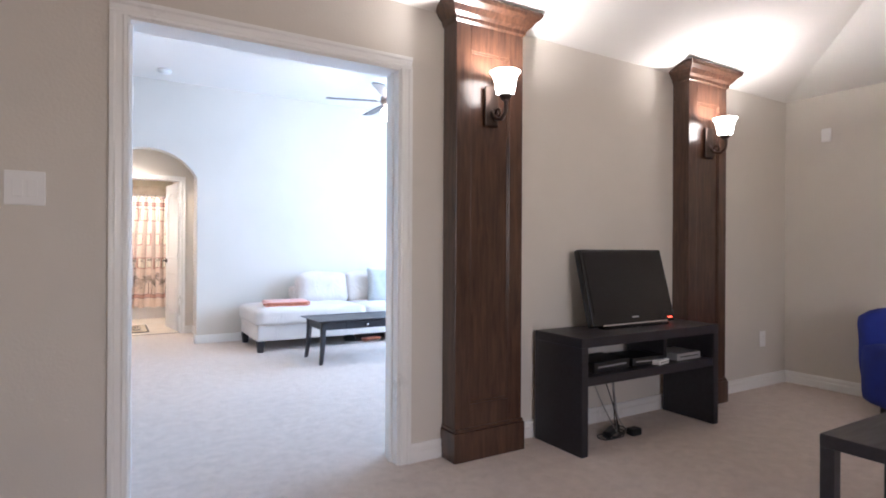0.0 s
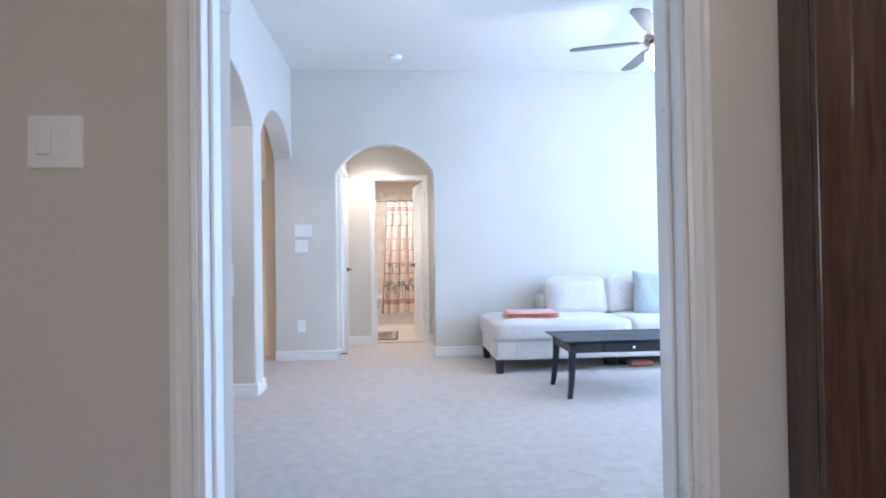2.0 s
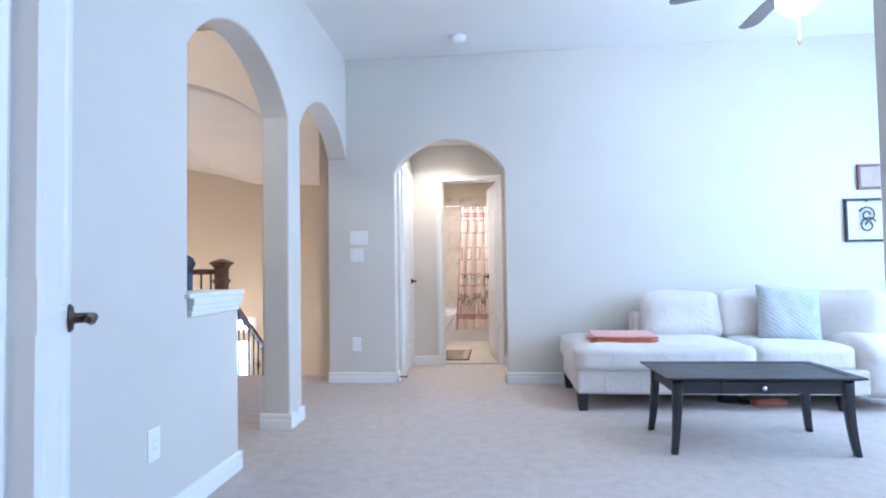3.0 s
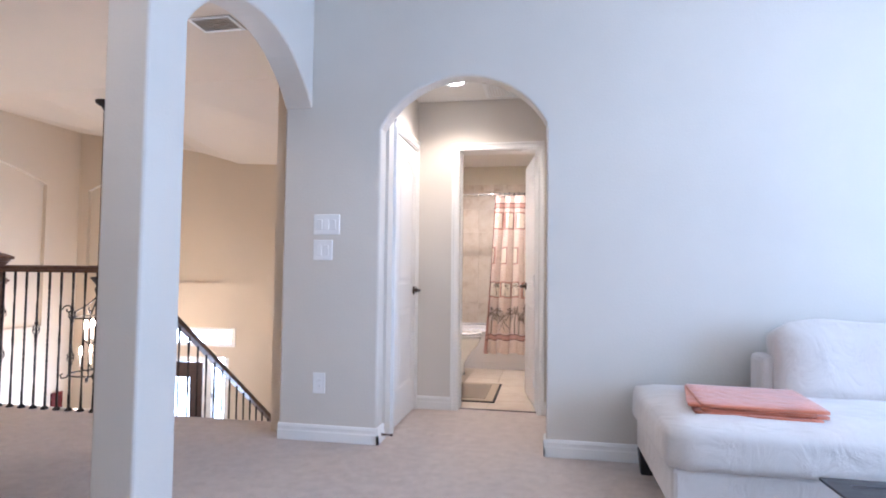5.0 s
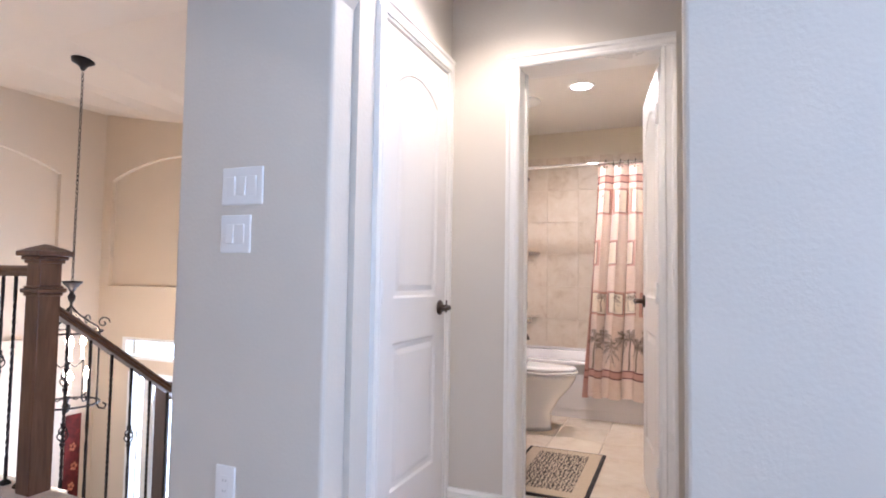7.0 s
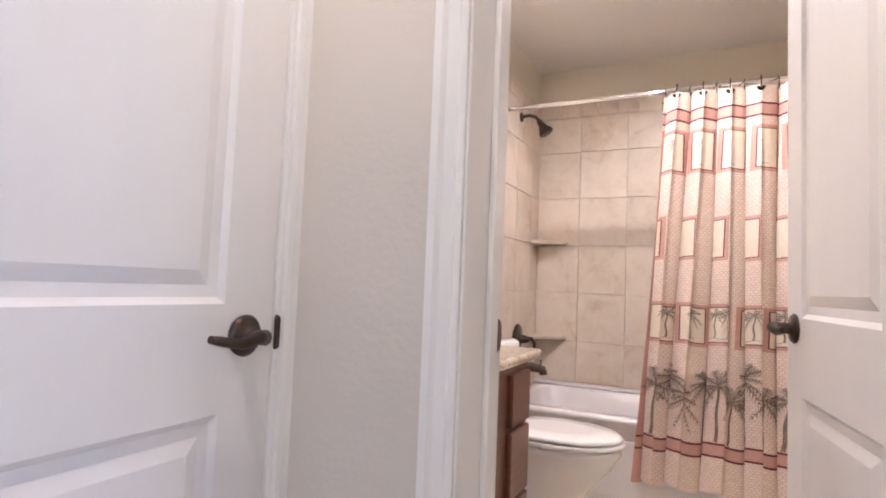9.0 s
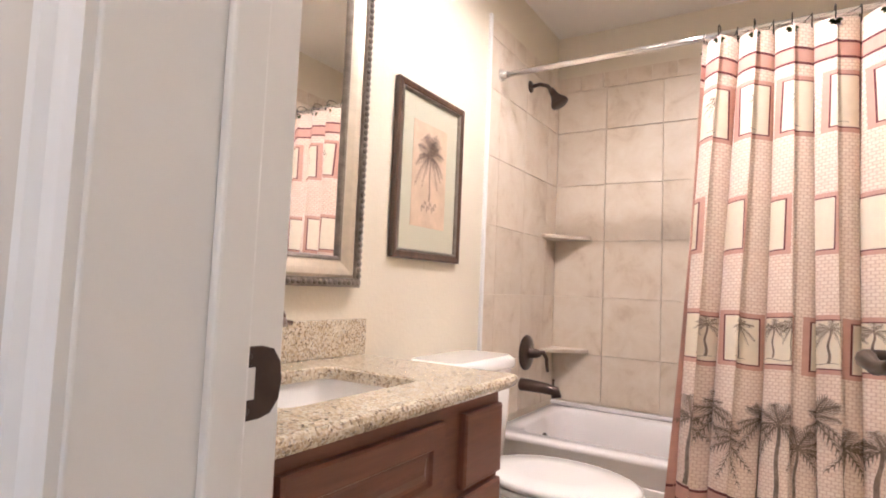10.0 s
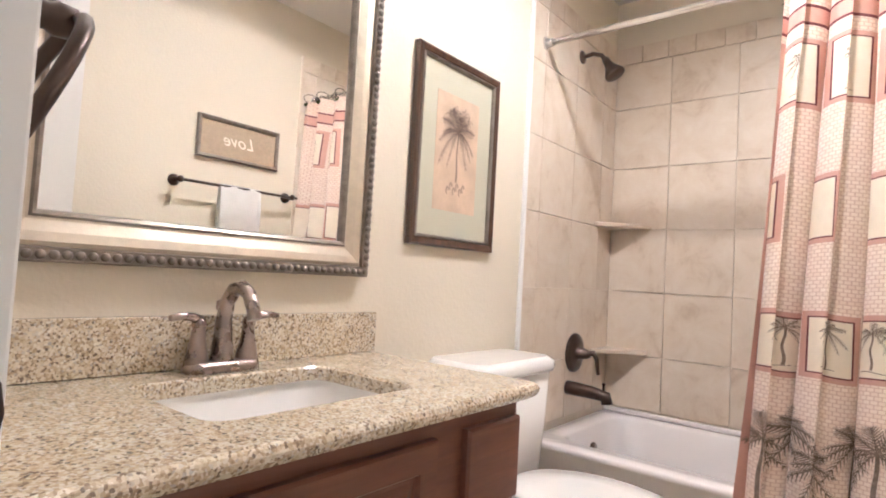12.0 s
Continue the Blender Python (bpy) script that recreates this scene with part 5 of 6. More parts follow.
def ray_rect(x0, y0, x1, y1, cx, cy, n, z, r):
    """n points round a rectangle with rounded corners, as seen from (cx, cy)."""
    out = []
    for k in range(n):
        a = 2 * math.pi * k / n
        dx, dy = math.cos(a), math.sin(a)
        s = min((x1 - cx) / dx if dx > 1e-9 else 1e9, (x0 - cx) / dx if dx < -1e-9 else 1e9, (y1 - cy) / dy if dy > 1e-9 else 1e9, (y0 - cy) / dy if dy < -1e-9 else 1e9)
        px, py = cx + dx * s, cy + dy * s
        qx, qy = max(x0 + r, min(x1 - r, px)), max(y0 + r, min(y1 - r, py))
        v = Vector((px - qx, py - qy))
        if abs(v.x) > 1e-9 and abs(v.y) > 1e-9:
            v = v.normalized() * r
            px, py = qx + v.x, qy + v.y
        out.append((px, py, z))
    return out


SX, SY, NP = 0.365, 8.8975, 96
bm = bmesh.new()
outer = [(0.0, CT - 0.030), (0.010, CT - 0.028), (0.015, CT - 0.020), (0.016, CT - 0.012), (0.012, CT - 0.004), (0.005, CT)]
loops = [ray_rect(0.222, 8.695, 0.508, 9.100, SX, SY, NP, CT - 0.030, 0.035)]
loops += [ray_rect(0.107, 8.388, 0.622 + d, 9.346 + d, SX, SY, NP, z, 0.022) for d, z in outer]
loops += [ray_rect(0.218, 8.690, 0.513, 9.105, SX, SY, NP, CT, 0.04), ray_rect(0.222, 8.695, 0.508, 9.100, SX, SY, NP, CT - 0.004, 0.036), ray_rect(0.222, 8.695, 0.508, 9.100, SX, SY, NP, CT - 0.0299, 0.035)]
loft(bm, loops, cap=False, smooth=False)
solid("countertop", bm, GRANITE, "speckled gold and brown granite countertop", "countertop")
solid("backsplash", boxes((0.107, 8.388, CT + 0.001, 0.127, 9.360, 0.920), bevel=0.002), GRANITE, "granite backsplash behind the sink", "backsplash")
bm = bmesh.new()
loft(bm, [ray_rect(0.212 + d, 8.685 + d, 0.518 - d, 9.110 - d, SX, SY, NP, z, 0.05) for d, z in ((0.0, CT - 0.032), (0.004, CT - 0.05), (0.012, CT - 0.11), (0.035, CT - 0.145), (0.08, CT - 0.155), (0.125, CT - 0.158))], cap=False)
bm.faces.new(bm.verts[-NP:])
sink = thing("sink_basin", "white rectangular undermount sink", "sink")
part("basin", bm, PORCELAIN, sink)
part("drain", lathe(bmesh.new(), [(0.001, 0.004), (0.022, 0.003), (0.022, 0.0), (0.001, 0.0)], (0.365, 8.8975, CT - 0.157), n=20), NICKEL, sink, "bronze drain")

faucet = thing("faucet", "bronze two-handle faucet with an arched spout", "faucet", 0.168, 8.898, CT + 0.001)
faucet.matrix_world = faucet.matrix_world @ Matrix.Diagonal((1.0, 0.92, 1.0, 1.0))
part("base_plate", loft(bmesh.new(), [rrect(-0.028, -0.085, 0.028, 0.085, 0.027, 0.0, 8), rrect(-0.028, -0.085, 0.028, 0.085, 0.027, 0.012, 8), rrect(-0.024, -0.080, 0.024, 0.080, 0.023, 0.020, 8)]), NICKEL, faucet)
pts = [(0, 0, 0.012), (-0.004, 0, 0.06), (-0.004, 0, 0.10), (0.004, 0, 0.135), (0.026, 0, 0.160), (0.055, 0, 0.167), (0.080, 0, 0.155), (0.097, 0, 0.130), (0.104, 0, 0.108)]
part("spout", tube(bmesh.new(), pts, [0.026, 0.020, 0.017, 0.0155, 0.015, 0.0145, 0.014, 0.014, 0.0135], 14), NICKEL, faucet)
part("lift_rod", lathe(bmesh.new(), [(0.003, 0.02), (0.003, 0.115), (0.007, 0.12), (0.006, 0.135), (0.001, 0.137)], (-0.026, 0, 0), n=10), NICKEL, faucet)
for s in (-1, 1):
    h = part("handle_body", lathe(bmesh.new(), [(0.001, 0.010), (0.026, 0.012), (0.022, 0.03), (0.015, 0.065), (0.013, 0.085), (0.015, 0.092), (0.012, 0.104), (0.001, 0.106)], (0, s * 0.058, 0), n=18), NICKEL, faucet)
    part("lever", tube(bmesh.new(), [(0, s * 0.055, 0.098), (0.004, s * 0.075, 0.106), (0.008, s * 0.100, 0.109), (0.012, s * 0.125, 0.106)], [0.011, 0.009, 0.0075, 0.006], 10), NICKEL, h)

mir = thing("framed_mirror", "large wall mirror in a gilt frame with pewter beading", "mirror", 0.107, 8.90, 1.528)
MW, MH = 0.4055, 0.515


def frame_of(bm, w, h, prof):
    """A mitred picture frame: profile of (distance in from the outer edge, height off the wall)."""
    loops = []
    for d, out in prof:
        loops.append([(out, -w + d, -h + d), (out, w - d, -h + d), (out, w - d, h - d), (out, -w + d, h - d)])
    rings = [[bm.verts.new(p) for p in loop] for loop in loops]
    for a, b in zip(rings, rings[1:]):
        for k in range(4):
            bm.faces.new((a[k], a[(k + 1) % 4], b[(k + 1) % 4], b[k]))
    return bm


part("outer_rim", frame_of(bmesh.new(), MW, MH, [(0, 0), (0, 0.030), (0.003, 0.034), (0.024, 0.034), (0.026, 0.028), (0.026, 0)]), PEWTER, mir)
part("frame", frame_of(bmesh.new(), MW, MH, [(0.026, 0), (0.026, 0.026), (0.034, 0.030), (0.050, 0.026), (0.070, 0.018), (0.074, 0.018), (0.074, 0)]), GILT, mir)
part("inner_lip", frame_of(bmesh.new(), MW, MH, [(0.074, 0), (0.074, 0.020), (0.078, 0.023), (0.084, 0.020), (0.087, 0.012), (0.087, 0)]), PEWTER, mir)
bead = bmesh.new()
for s in (-1, 1):
    for k in range(42):
        lathe(bead, [(0.0015, 0.030), (0.0075, 0.033), (0.0085, 0.037), (0.006, 0.042), (0.0015, 0.044)], (0, -MW + 0.014 + k * (2 * MW - 0.028) / 41, s * (MH - 0.013)), "x", 8)
    for k in range(1, 54):
        lathe(bead, [(0.0015, 0.030), (0.0075, 0.033), (0.0085, 0.037), (0.006, 0.042), (0.0015, 0.044)], (0, s * (MW - 0.013), -MH + 0.014 + k * (2 * MH - 0.028) / 54), "x", 8)
tagged(part("beading", bead, PEWTER, mir, "row of pewter beads"), kind="stuff")
part("glass", boxes((0.004, -MW + 0.085, -MH + 0.085, 0.010, MW - 0.085, MH - 0.085)), MIRROR, mir, "mirror glass")

light = thing("vanity_light", "bronze bar light with three shades over the mirror", "wall lamp", 0.105, 8.90, 2.20)
part("bar", boxes((0, -0.32, -0.05, 0.03, 0.32, 0.05), bevel=0.008), BRONZE, light)
for dy in (-0.23, 0.0, 0.23):
    part("shade", lathe(bmesh.new(), [(0.03, 0.055), (0.05, 0.03), (0.06, -0.02), (0.075, -0.06)], (0.16, dy, 0.0), n=20), GLOW, light)
    part("arm", tube(bmesh.new(), [(0.02, dy, 0.0), (0.09, dy, 0.05), (0.16, dy, 0.06)], 0.008, 8), BRONZE, light)


def palm(put, u, v, h, spread, n=9, seed=0, lean=0.0):
    """A small palm tree of flat strokes: put(points, widths) lays down one; each frond is a rib with thin leaflets."""
    rnd = random.Random(seed)
    put([(u + lean * s * h + 0.002 * math.sin(9 * s), v + h * s) for s in [k / 10 for k in range(11)]], h * 0.026, h * 0.016)
    cx, cy = u + lean * h, v + h
    for k in range(n):
        a = radians(-42 + 264 * k / (n - 1) + rnd.uniform(-9, 9))
        r = spread * rnd.uniform(0.75, 1.1)
        rib = lambda s: (cx + r * s * math.cos(a), cy + r * s * math.sin(a) - r * 0.55 * s * s * (1.1 - math.sin(a) * 0.6))
        put([rib(j / 6) for j in range(7)], r * 0.018, r * 0.006)
        for j in range(1, 10):
            p, q = rib(j / 10), rib(j / 10 + 0.05)
            d = Vector((q[0] - p[0], q[1] - p[1])).normalized()
            for side in (-1, 1):
                ln = r * 0.30 * math.sin(math.pi * (0.18 + 0.075 * j))
                e = (d * 0.85 + Vector((-d.y, d.x)) * side * 0.6 + Vector((0, -0.35))).normalized() * ln
                put([p, (p[0] + e.x * 0.5, p[1] + e.y * 0.5), (p[0] + e.x, p[1] + e.y)], r * 0.020, r * 0.004)


def strokes(bm, where, pts, w0, w1, leaf_shape=False):
    """A ribbon along pts in the sheet's own coordinates, laid on by where(u, v)."""
    n, rows = len(pts), []
    for k, (u, v) in enumerate(pts):
        a, b = pts[max(0, k - 1)], pts[min(n - 1, k + 1)]
        d = Vector((b[0] - a[0], b[1] - a[1]))
        d = d.normalized() if d.length else Vector((0, 1))
        s = k / (n - 1)
        w = (w0 * 1.9 * math.sin(math.pi * min(1, 0.12 + 0.88 * s)) + w1) if leaf_shape else w0 + (w1 - w0) * s
        rows.append((bm.verts.new(where(u - d.y * w, v + d.x * w)), bm.verts.new(where(u + d.y * w, v - d.x * w))))
    for (a, b), (c, d) in zip(rows, rows[1:]):
        bm.faces.new((a, b, d, c))


pic = thing("framed_print", "framed botanical palm print with a sage mat", "picture", 0.107, 9.683, 1.416)
part("frame", frame_of(bmesh.new(), 0.212, 0.300, [(0, 0), (0, 0.018), (0.006, 0.022), (0.020, 0.019), (0.024, 0.016), (0.024, 0)]), PILLARWOOD, pic)
part("inner_bead", frame_of(bmesh.new(), 0.212, 0.300, [(0.024, 0), (0.024, 0.017), (0.028, 0.020), (0.033, 0.014), (0.034, 0.006)]), PEWTER, pic)
part("mat", boxes((0.003, -0.180, -0.268, 0.007, 0.180, 0.268)), MATBOARD, pic)
part("print", boxes((0.0072, -0.108, -0.185, 0.0082, 0.108, 0.185)), PARCH, pic)
art = bmesh.new()
on_print = lambda u, v: (0.0090, u, v)
lay = lambda pts, w0, w1, leaf_shape=False: strokes(art, on_print, pts, w0, w1, leaf_shape)
palm(lay, 0.0, -0.09, 0.16, 0.098, 13, 4)
for k in range(7):
    palm(lay, -0.045 + 0.016 * k, 0.085 + 0.01 * (k % 3), 0.035, 0.024, 5, 20 + k)
for k in range(6):
    lay([(-0.04 + 0.016 * k + 0.006 * math.cos(a), -0.12 + 0.014 * (k % 2) + 0.012 * math.sin(a)) for a in [j * 0.9 for j in range(6)]], 0.003, 0.002)
part("palm_drawing", art, INK, pic, "dark ink palm drawing")

# toilet
TY = 9.795
toilet = thing("toilet", "white porcelain toilet with a shut lid", "toilet", 0.112, TY, 0)


def oval(cx, cy, rx, ry, z, n=32, back=0.0):
    out = []
    for k in range(n):
        a = 2 * math.pi * k / n
        x = cx + rx * math.cos(a) * (1.0 if math.cos(a) > 0 else 0.85)
        out.append((x, cy + ry * math.sin(a) * (1 + back * max(0.0, -math.cos(a))), z))
    return out


part("bowl", loft(bmesh.new(), [oval(0.36, 0, 0.20, 0.115, 0.0), oval(0.36, 0, 0.19, 0.105, 0.03), oval(0.37, 0, 0.18, 0.100, 0.12), oval(0.41, 0, 0.20, 0.125, 0.22), oval(0.44, 0, 0.25, 0.165, 0.31), oval(0.45, 0, 0.275, 0.182, 0.375), oval(0.45, 0, 0.275, 0.184, 0.395), oval(0.45, 0, 0.26, 0.17, 0.400)]), PORCELAIN, toilet)
part("seat", loft(bmesh.new(), [oval(0.455, 0, 0.275, 0.186, 0.402), oval(0.455, 0, 0.285, 0.192, 0.410), oval(0.455, 0, 0.285, 0.192, 0.418), oval(0.455, 0, 0.278, 0.187, 0.422)]), PORCELAIN, toilet)
part("lid", loft(bmesh.new(), [oval(0.45, 0, 0.272, 0.182, 0.424), oval(0.45, 0, 0.280, 0.188, 0.430), oval(0.45, 0, 0.278, 0.187, 0.440), oval(0.45, 0, 0.262, 0.172, 0.447), oval(0.45, 0, 0.15, 0.10, 0.450)]), PORCELAIN, toilet)
part("tank", loft(bmesh.new(), [rrect(0.012, -0.185, 0.195, 0.185, 0.035, 0.37, 6), rrect(0.006, -0.205, 0.205, 0.205, 0.04, 0.55, 6), rrect(0.004, -0.212, 0.212, 0.212, 0.04, 0.735, 6)]), PORCELAIN, toilet)
part("tank_lid", loft(bmesh.new(), [rrect(0.0, -0.220, 0.222, 0.220, 0.045, 0.736, 6), rrect(0.0, -0.224, 0.226, 0.224, 0.045, 0.748, 6), rrect(0.0, -0.222, 0.224, 0.222, 0.045, 0.768, 6), rrect(0.008, -0.205, 0.205, 0.205, 0.04, 0.782, 6)]), PORCELAIN, toilet)
part("flush_lever", tube(bmesh.new(), [(0.20, -0.15, 0.68), (0.235, -0.15, 0.68), (0.24, -0.12, 0.675), (0.24, -0.08, 0.67)], 0.007, 8), CHROME, toilet, "chrome flush lever")
part("foot_block", loft(bmesh.new(), [rrect(0.03, -0.10, 0.30, 0.10, 0.03, 0.0, 4), rrect(0.03, -0.10, 0.30, 0.10, 0.03, 0.38, 4)]), PORCELAIN, toilet)

# bathtub
TZ, Y0, Y1 = 0.43, 10.205, 10.940
tub = thing("bathtub", "white alcove bathtub with a panelled apron", "bathtub")
bm = bmesh.new()
R = lambda a, b, c, d, r, z: ray_rect(a + (0.045 if a < 0.5 else 0.0), b, c, d, 0.86, 10.57, 96, z, r)
loft(bm, [R(0.072, Y0, 1.598, Y1, 0.004, 0.0), R(0.072, Y0, 1.598, Y1, 0.004, 0.06), R(0.072, Y0 - 0.004, 1.598, Y1, 0.004, TZ - 0.03), R(0.072, Y0 - 0.016, 1.598, Y1, 0.008, TZ - 0.022), R(0.072, Y0 - 0.016, 1.598, Y1, 0.008, TZ - 0.006), R(0.078, Y0 - 0.008, 1.592, Y1 - 0.006, 0.01, TZ), R(0.150, Y0 + 0.075, 1.50, Y1 - 0.055, 0.10, TZ), R(0.162, Y0 + 0.088, 1.485, Y1 - 0.067, 0.10, TZ - 0.012), R(0.19, Y0 + 0.11, 1.44, Y1 - 0.09, 0.11, 0.25), R(0.23, Y0 + 0.15, 1.36, Y1 - 0.13, 0.12, 0.13), R(0.32, Y0 + 0.23, 1.25, Y1 - 0.21, 0.10, 0.105)], cap=False)
bm.faces.new(bm.verts[-96:])
part("shell", bm, ACRYLIC, tub)
part("apron_panel", boxes((0.30, Y0 - 0.007, 0.07, 1.40, Y0, 0.33), bevel=0.003), ACRYLIC, tub)
part("overflow", lathe(bmesh.new(), [(0.001, 0.0), (0.034, 0.0), (0.032, 0.008), (0.001, 0.010)], (0.231, 10.56, 0.335), "x", 20), BRONZE, tub, "round bronze overflow plate")
part("back_flange", boxes((0.119, Y1 - 0.022, TZ + 0.001, 1.598, Y1 - 0.003, TZ + 0.022), bevel=0.006), ACRYLIC, tub)

# shower fittings
head = thing("showerhead", "bronze shower head on a short arm", "shower head", 0.1175, 10.54, 2.03)
part("flange", lathe(bmesh.new(), [(0.001, 0.0), (0.030, 0.0), (0.027, 0.006), (0.012, 0.010), (0.001, 0.010)], axis="x", n=20), BRONZE, head)
part("arm", tube(bmesh.new(), [(0.005, 0, 0), (0.05, 0, 0.005), (0.09, 0, -0.010), (0.115, 0, -0.045)], 0.0095, 10), BRONZE, head)
part("head", turned(lathe(bmesh.new(), [(0.001, 0.03), (0.016, 0.028), (0.018, 0.0), (0.024, -0.02), (0.042, -0.052), (0.043, -0.062), (0.036, -0.066), (0.001, -0.064)], n=22), pose(0.122, 0, -0.055, 0, -32, 0)), BRONZE, head)
valve = thing("shower_valve", "round bronze shower valve with a lever", "shower valve", 0.1175, 10.585, 0.725)
part("plate", lathe(bmesh.new(), [(0.001, 0.0), (0.085, 0.0), (0.083, 0.008), (0.060, 0.014), (0.035, 0.018), (0.026, 0.022), (0.022, 0.055), (0.014, 0.075), (0.001, 0.078)], axis="x", n=28), BRONZE, valve)
part("lever", tube(bmesh.new(), [(0.055, 0.0, 0.0), (0.085, 0.01, 0.006), (0.098, 0.02, -0.02), (0.098, 0.028, -0.055), (0.102, 0.03, -0.085)], [0.015, 0.012, 0.009, 0.008, 0.007], 10), BRONZE, valve)
spout = thing("tub_spout", "bronze tub spout with a diverter knob", "tub spout", 0.1175, 10.535, 0.580)
spout.matrix_world = spout.matrix_world @ Matrix.Diagonal((1.18, 1.0, 1.0, 1.0))
part("body", tube(bmesh.new(), [(0.0, 0, 0.0), (0.03, 0, 0.0), (0.10, 0, -0.004), (0.145, 0, -0.012), (0.152, 0, -0.040)], [0.030, 0.029, 0.026, 0.024, 0.020], 14), BRONZE, spout)
part("diverter", lathe(bmesh.new(), [(0.001, 0.0), (0.004, 0.0), (0.004, 0.022), (0.008, 0.026), (0.001, 0.032)], (0.137, 0, 0.012), n=10), BRONZE, spout)
for z in (1.302, 0.714):
    shelf = thing("corner_shelf", "stone corner shelf in the shower", "shelf", 0.1175, 10.940, z, group="shower shelves")
    pts = [(0.0, 0.0), (0.195, 0.0), (0.195, -0.02), (0.02, -0.195), (0.0, -0.195)]
    part("slab", loft(bmesh.new(), [[(x, y, h) for x, y in pts] for h in (0.0, 0.018)], smooth=False), WALLTILE, shelf, bevel=0.003)
rod = thing("shower_rod", "chrome shower curtain rod across the tub", "curtain rod", 0.1175, 10.217, 1.974)
part("tube", lathe(bmesh.new(), [(0.0125, 0.0), (0.0125, 1.481)], axis="x", n=16), CHROME, rod)
for x, s in ((0.0, 1), (1.481, -1)):
    part("flange", lathe(bmesh.new(), [(0.001, 0.0), (0.027, 0.0), (0.026, 0.006 * s), (0.018, 0.014 * s), (0.016, 0.03 * s), (0.001, 0.03 * s)], (x, 0, 0), "x", 18), CHROME, rod)

# shower curtain: one sheet whose pleats deepen downwards
CU, CZ0, CZ1 = 1.30, 0.19, 1.955


def on_cloth(u, v, off=0.0):
    """Cloth coordinates (metres along, height) to the place in the room."""
    s, h = min(1.0, max(0.0, u / CU)), (v - CZ0) / (CZ1 - CZ0)
    x = 0.930 + 0.655 * s - (1 - h) * 0.088 * (1 - s) ** 1.5
    ph = 2 * math.pi * (6.6 * s + 0.25 + 0.35 * math.sin(5.1 * s + 0.6) + 0.12 * math.sin(2.3 * h + 9 * s))
    amp = 0.046 + 0.015 * math.sin(7 * s + 1)
    wave = math.sin(ph) + 0.28 * math.sin(2 * ph + 1.2)
    y = 10.200 - 0.085 * (1 - h) - amp * wave - 0.010 * (1 - h) * math.sin(3.1 * ph / 3 + 2)
    x += 0.016 * math.sin(2 * ph)
    z = v + 0.012 * math.sin(ph + 0.8) * (1 - h) - 0.008 * (0.5 + 0.5 * math.cos(2 * math.pi * 12 * s)) * h ** 6
    return Vector((x, y - off, z))


def cloth_sheet(bm, u0, v0, u1, v1, off, nu, nv):
    g = [[bm.verts.new(on_cloth(u0 + (u1 - u0) * i / nu, v0 + (v1 - v0) * j / nv, off)) for i in range(nu + 1)] for j in range(nv + 1)]
    for j in range(nv):
        for i in range(nu):
            bm.faces.new((g[j][i], g[j][i + 1], g[j + 1][i + 1], g[j + 1][i])).smooth = True
    return bm


def weave():
    m, t, b = nodes_of("curtain_weave")
    uv = t.nodes.new("ShaderNodeUVMap")
    mp = t.nodes.new("ShaderNodeMapping")
    mp.inputs["Scale"].default_value = (78, 78, 78)
    t.links.new(uv.outputs[0], mp.inputs[0])
    br = add(t, "ShaderNodeTexBrick", Scale=1.0)
    br.inputs["Color1"].default_value, br.inputs["Color2"].default_value, br.inputs["Mortar"].default_value = (0.82, 0.69, 0.58, 1), (0.76, 0.61, 0.50, 1), (0.58, 0.41, 0.325, 1)
    br.inputs["Mortar Size"].default_value, br.inputs["Mortar Smooth"].default_value, br.inputs["Brick Width"].default_value, br.inputs["Row Height"].default_value = 0.10, 0.6, 1.05, 0.85
    t.links.new(mp.outputs[0], br.inputs["Vector"])
    t.links.new(br.outputs[0], b.inputs["Base Color"])
    b.inputs["Roughness"].default_value, b.inputs["Sheen Weight"].default_value = 0.75, 0.3
    bump(t, b, br.outputs["Fac"], 0.25, 0.002)
    return m


CREAMPRINT = mat("cream_print", (0.78, 0.69, 0.55), 0.8, vary=0.04, scale=30)
TANPRINT = mat("tan_print", (0.56, 0.32, 0.25), 0.8, vary=0.06, scale=40)
WINEPRINT = mat("wine_print", (0.13, 0.03, 0.035), 0.8, vary=0.1, scale=40)
PALMINK = mat("palm_print", (0.20, 0.15, 0.115), 0.85, vary=0.45, scale=60)
curtain = thing("shower_curtain", "beige woven shower curtain printed with palm trees", "shower curtain")
bm = cloth_sheet(bmesh.new(), 0, CZ0, CU, CZ1, 0.0, 260, 34)
layer = bm.loops.layers.uv.new("UVMap")
bm.verts.index_update()
for f in bm.faces:
    for l in f.loops:
        j, i = divmod(l.vert.index, 261)
        l[layer].uv = (CU * i / 260, CZ0 + (CZ1 - CZ0) * j / 34)
part("cloth", bm, weave(), curtain)
bands, wine = bmesh.new(), bmesh.new()
for v0, v1 in ((1.822, 1.866), (0.345, 0.388)):
    cloth_sheet(bands, 0, v0, CU, v1, 0.0012, 260, 2)
    for a in (v0 - 0.009, v1):
        cloth_sheet(wine, 0, a, CU, a + 0.009, 0.0014, 260, 1)
cloth_sheet(bands, 0, CZ0, 0.045, 1.79, 0.0012, 8, 24)
frames, cream = bmesh.new(), bmesh.new()
inkbm = bmesh.new()
on_ink = lambda u, v: on_cloth(u, v, 0.0032)
inkput = lambda pts, w0, w1, leaf_shape=False: strokes(inkbm, on_ink, [p for p in pts], w0, w1, leaf_shape)
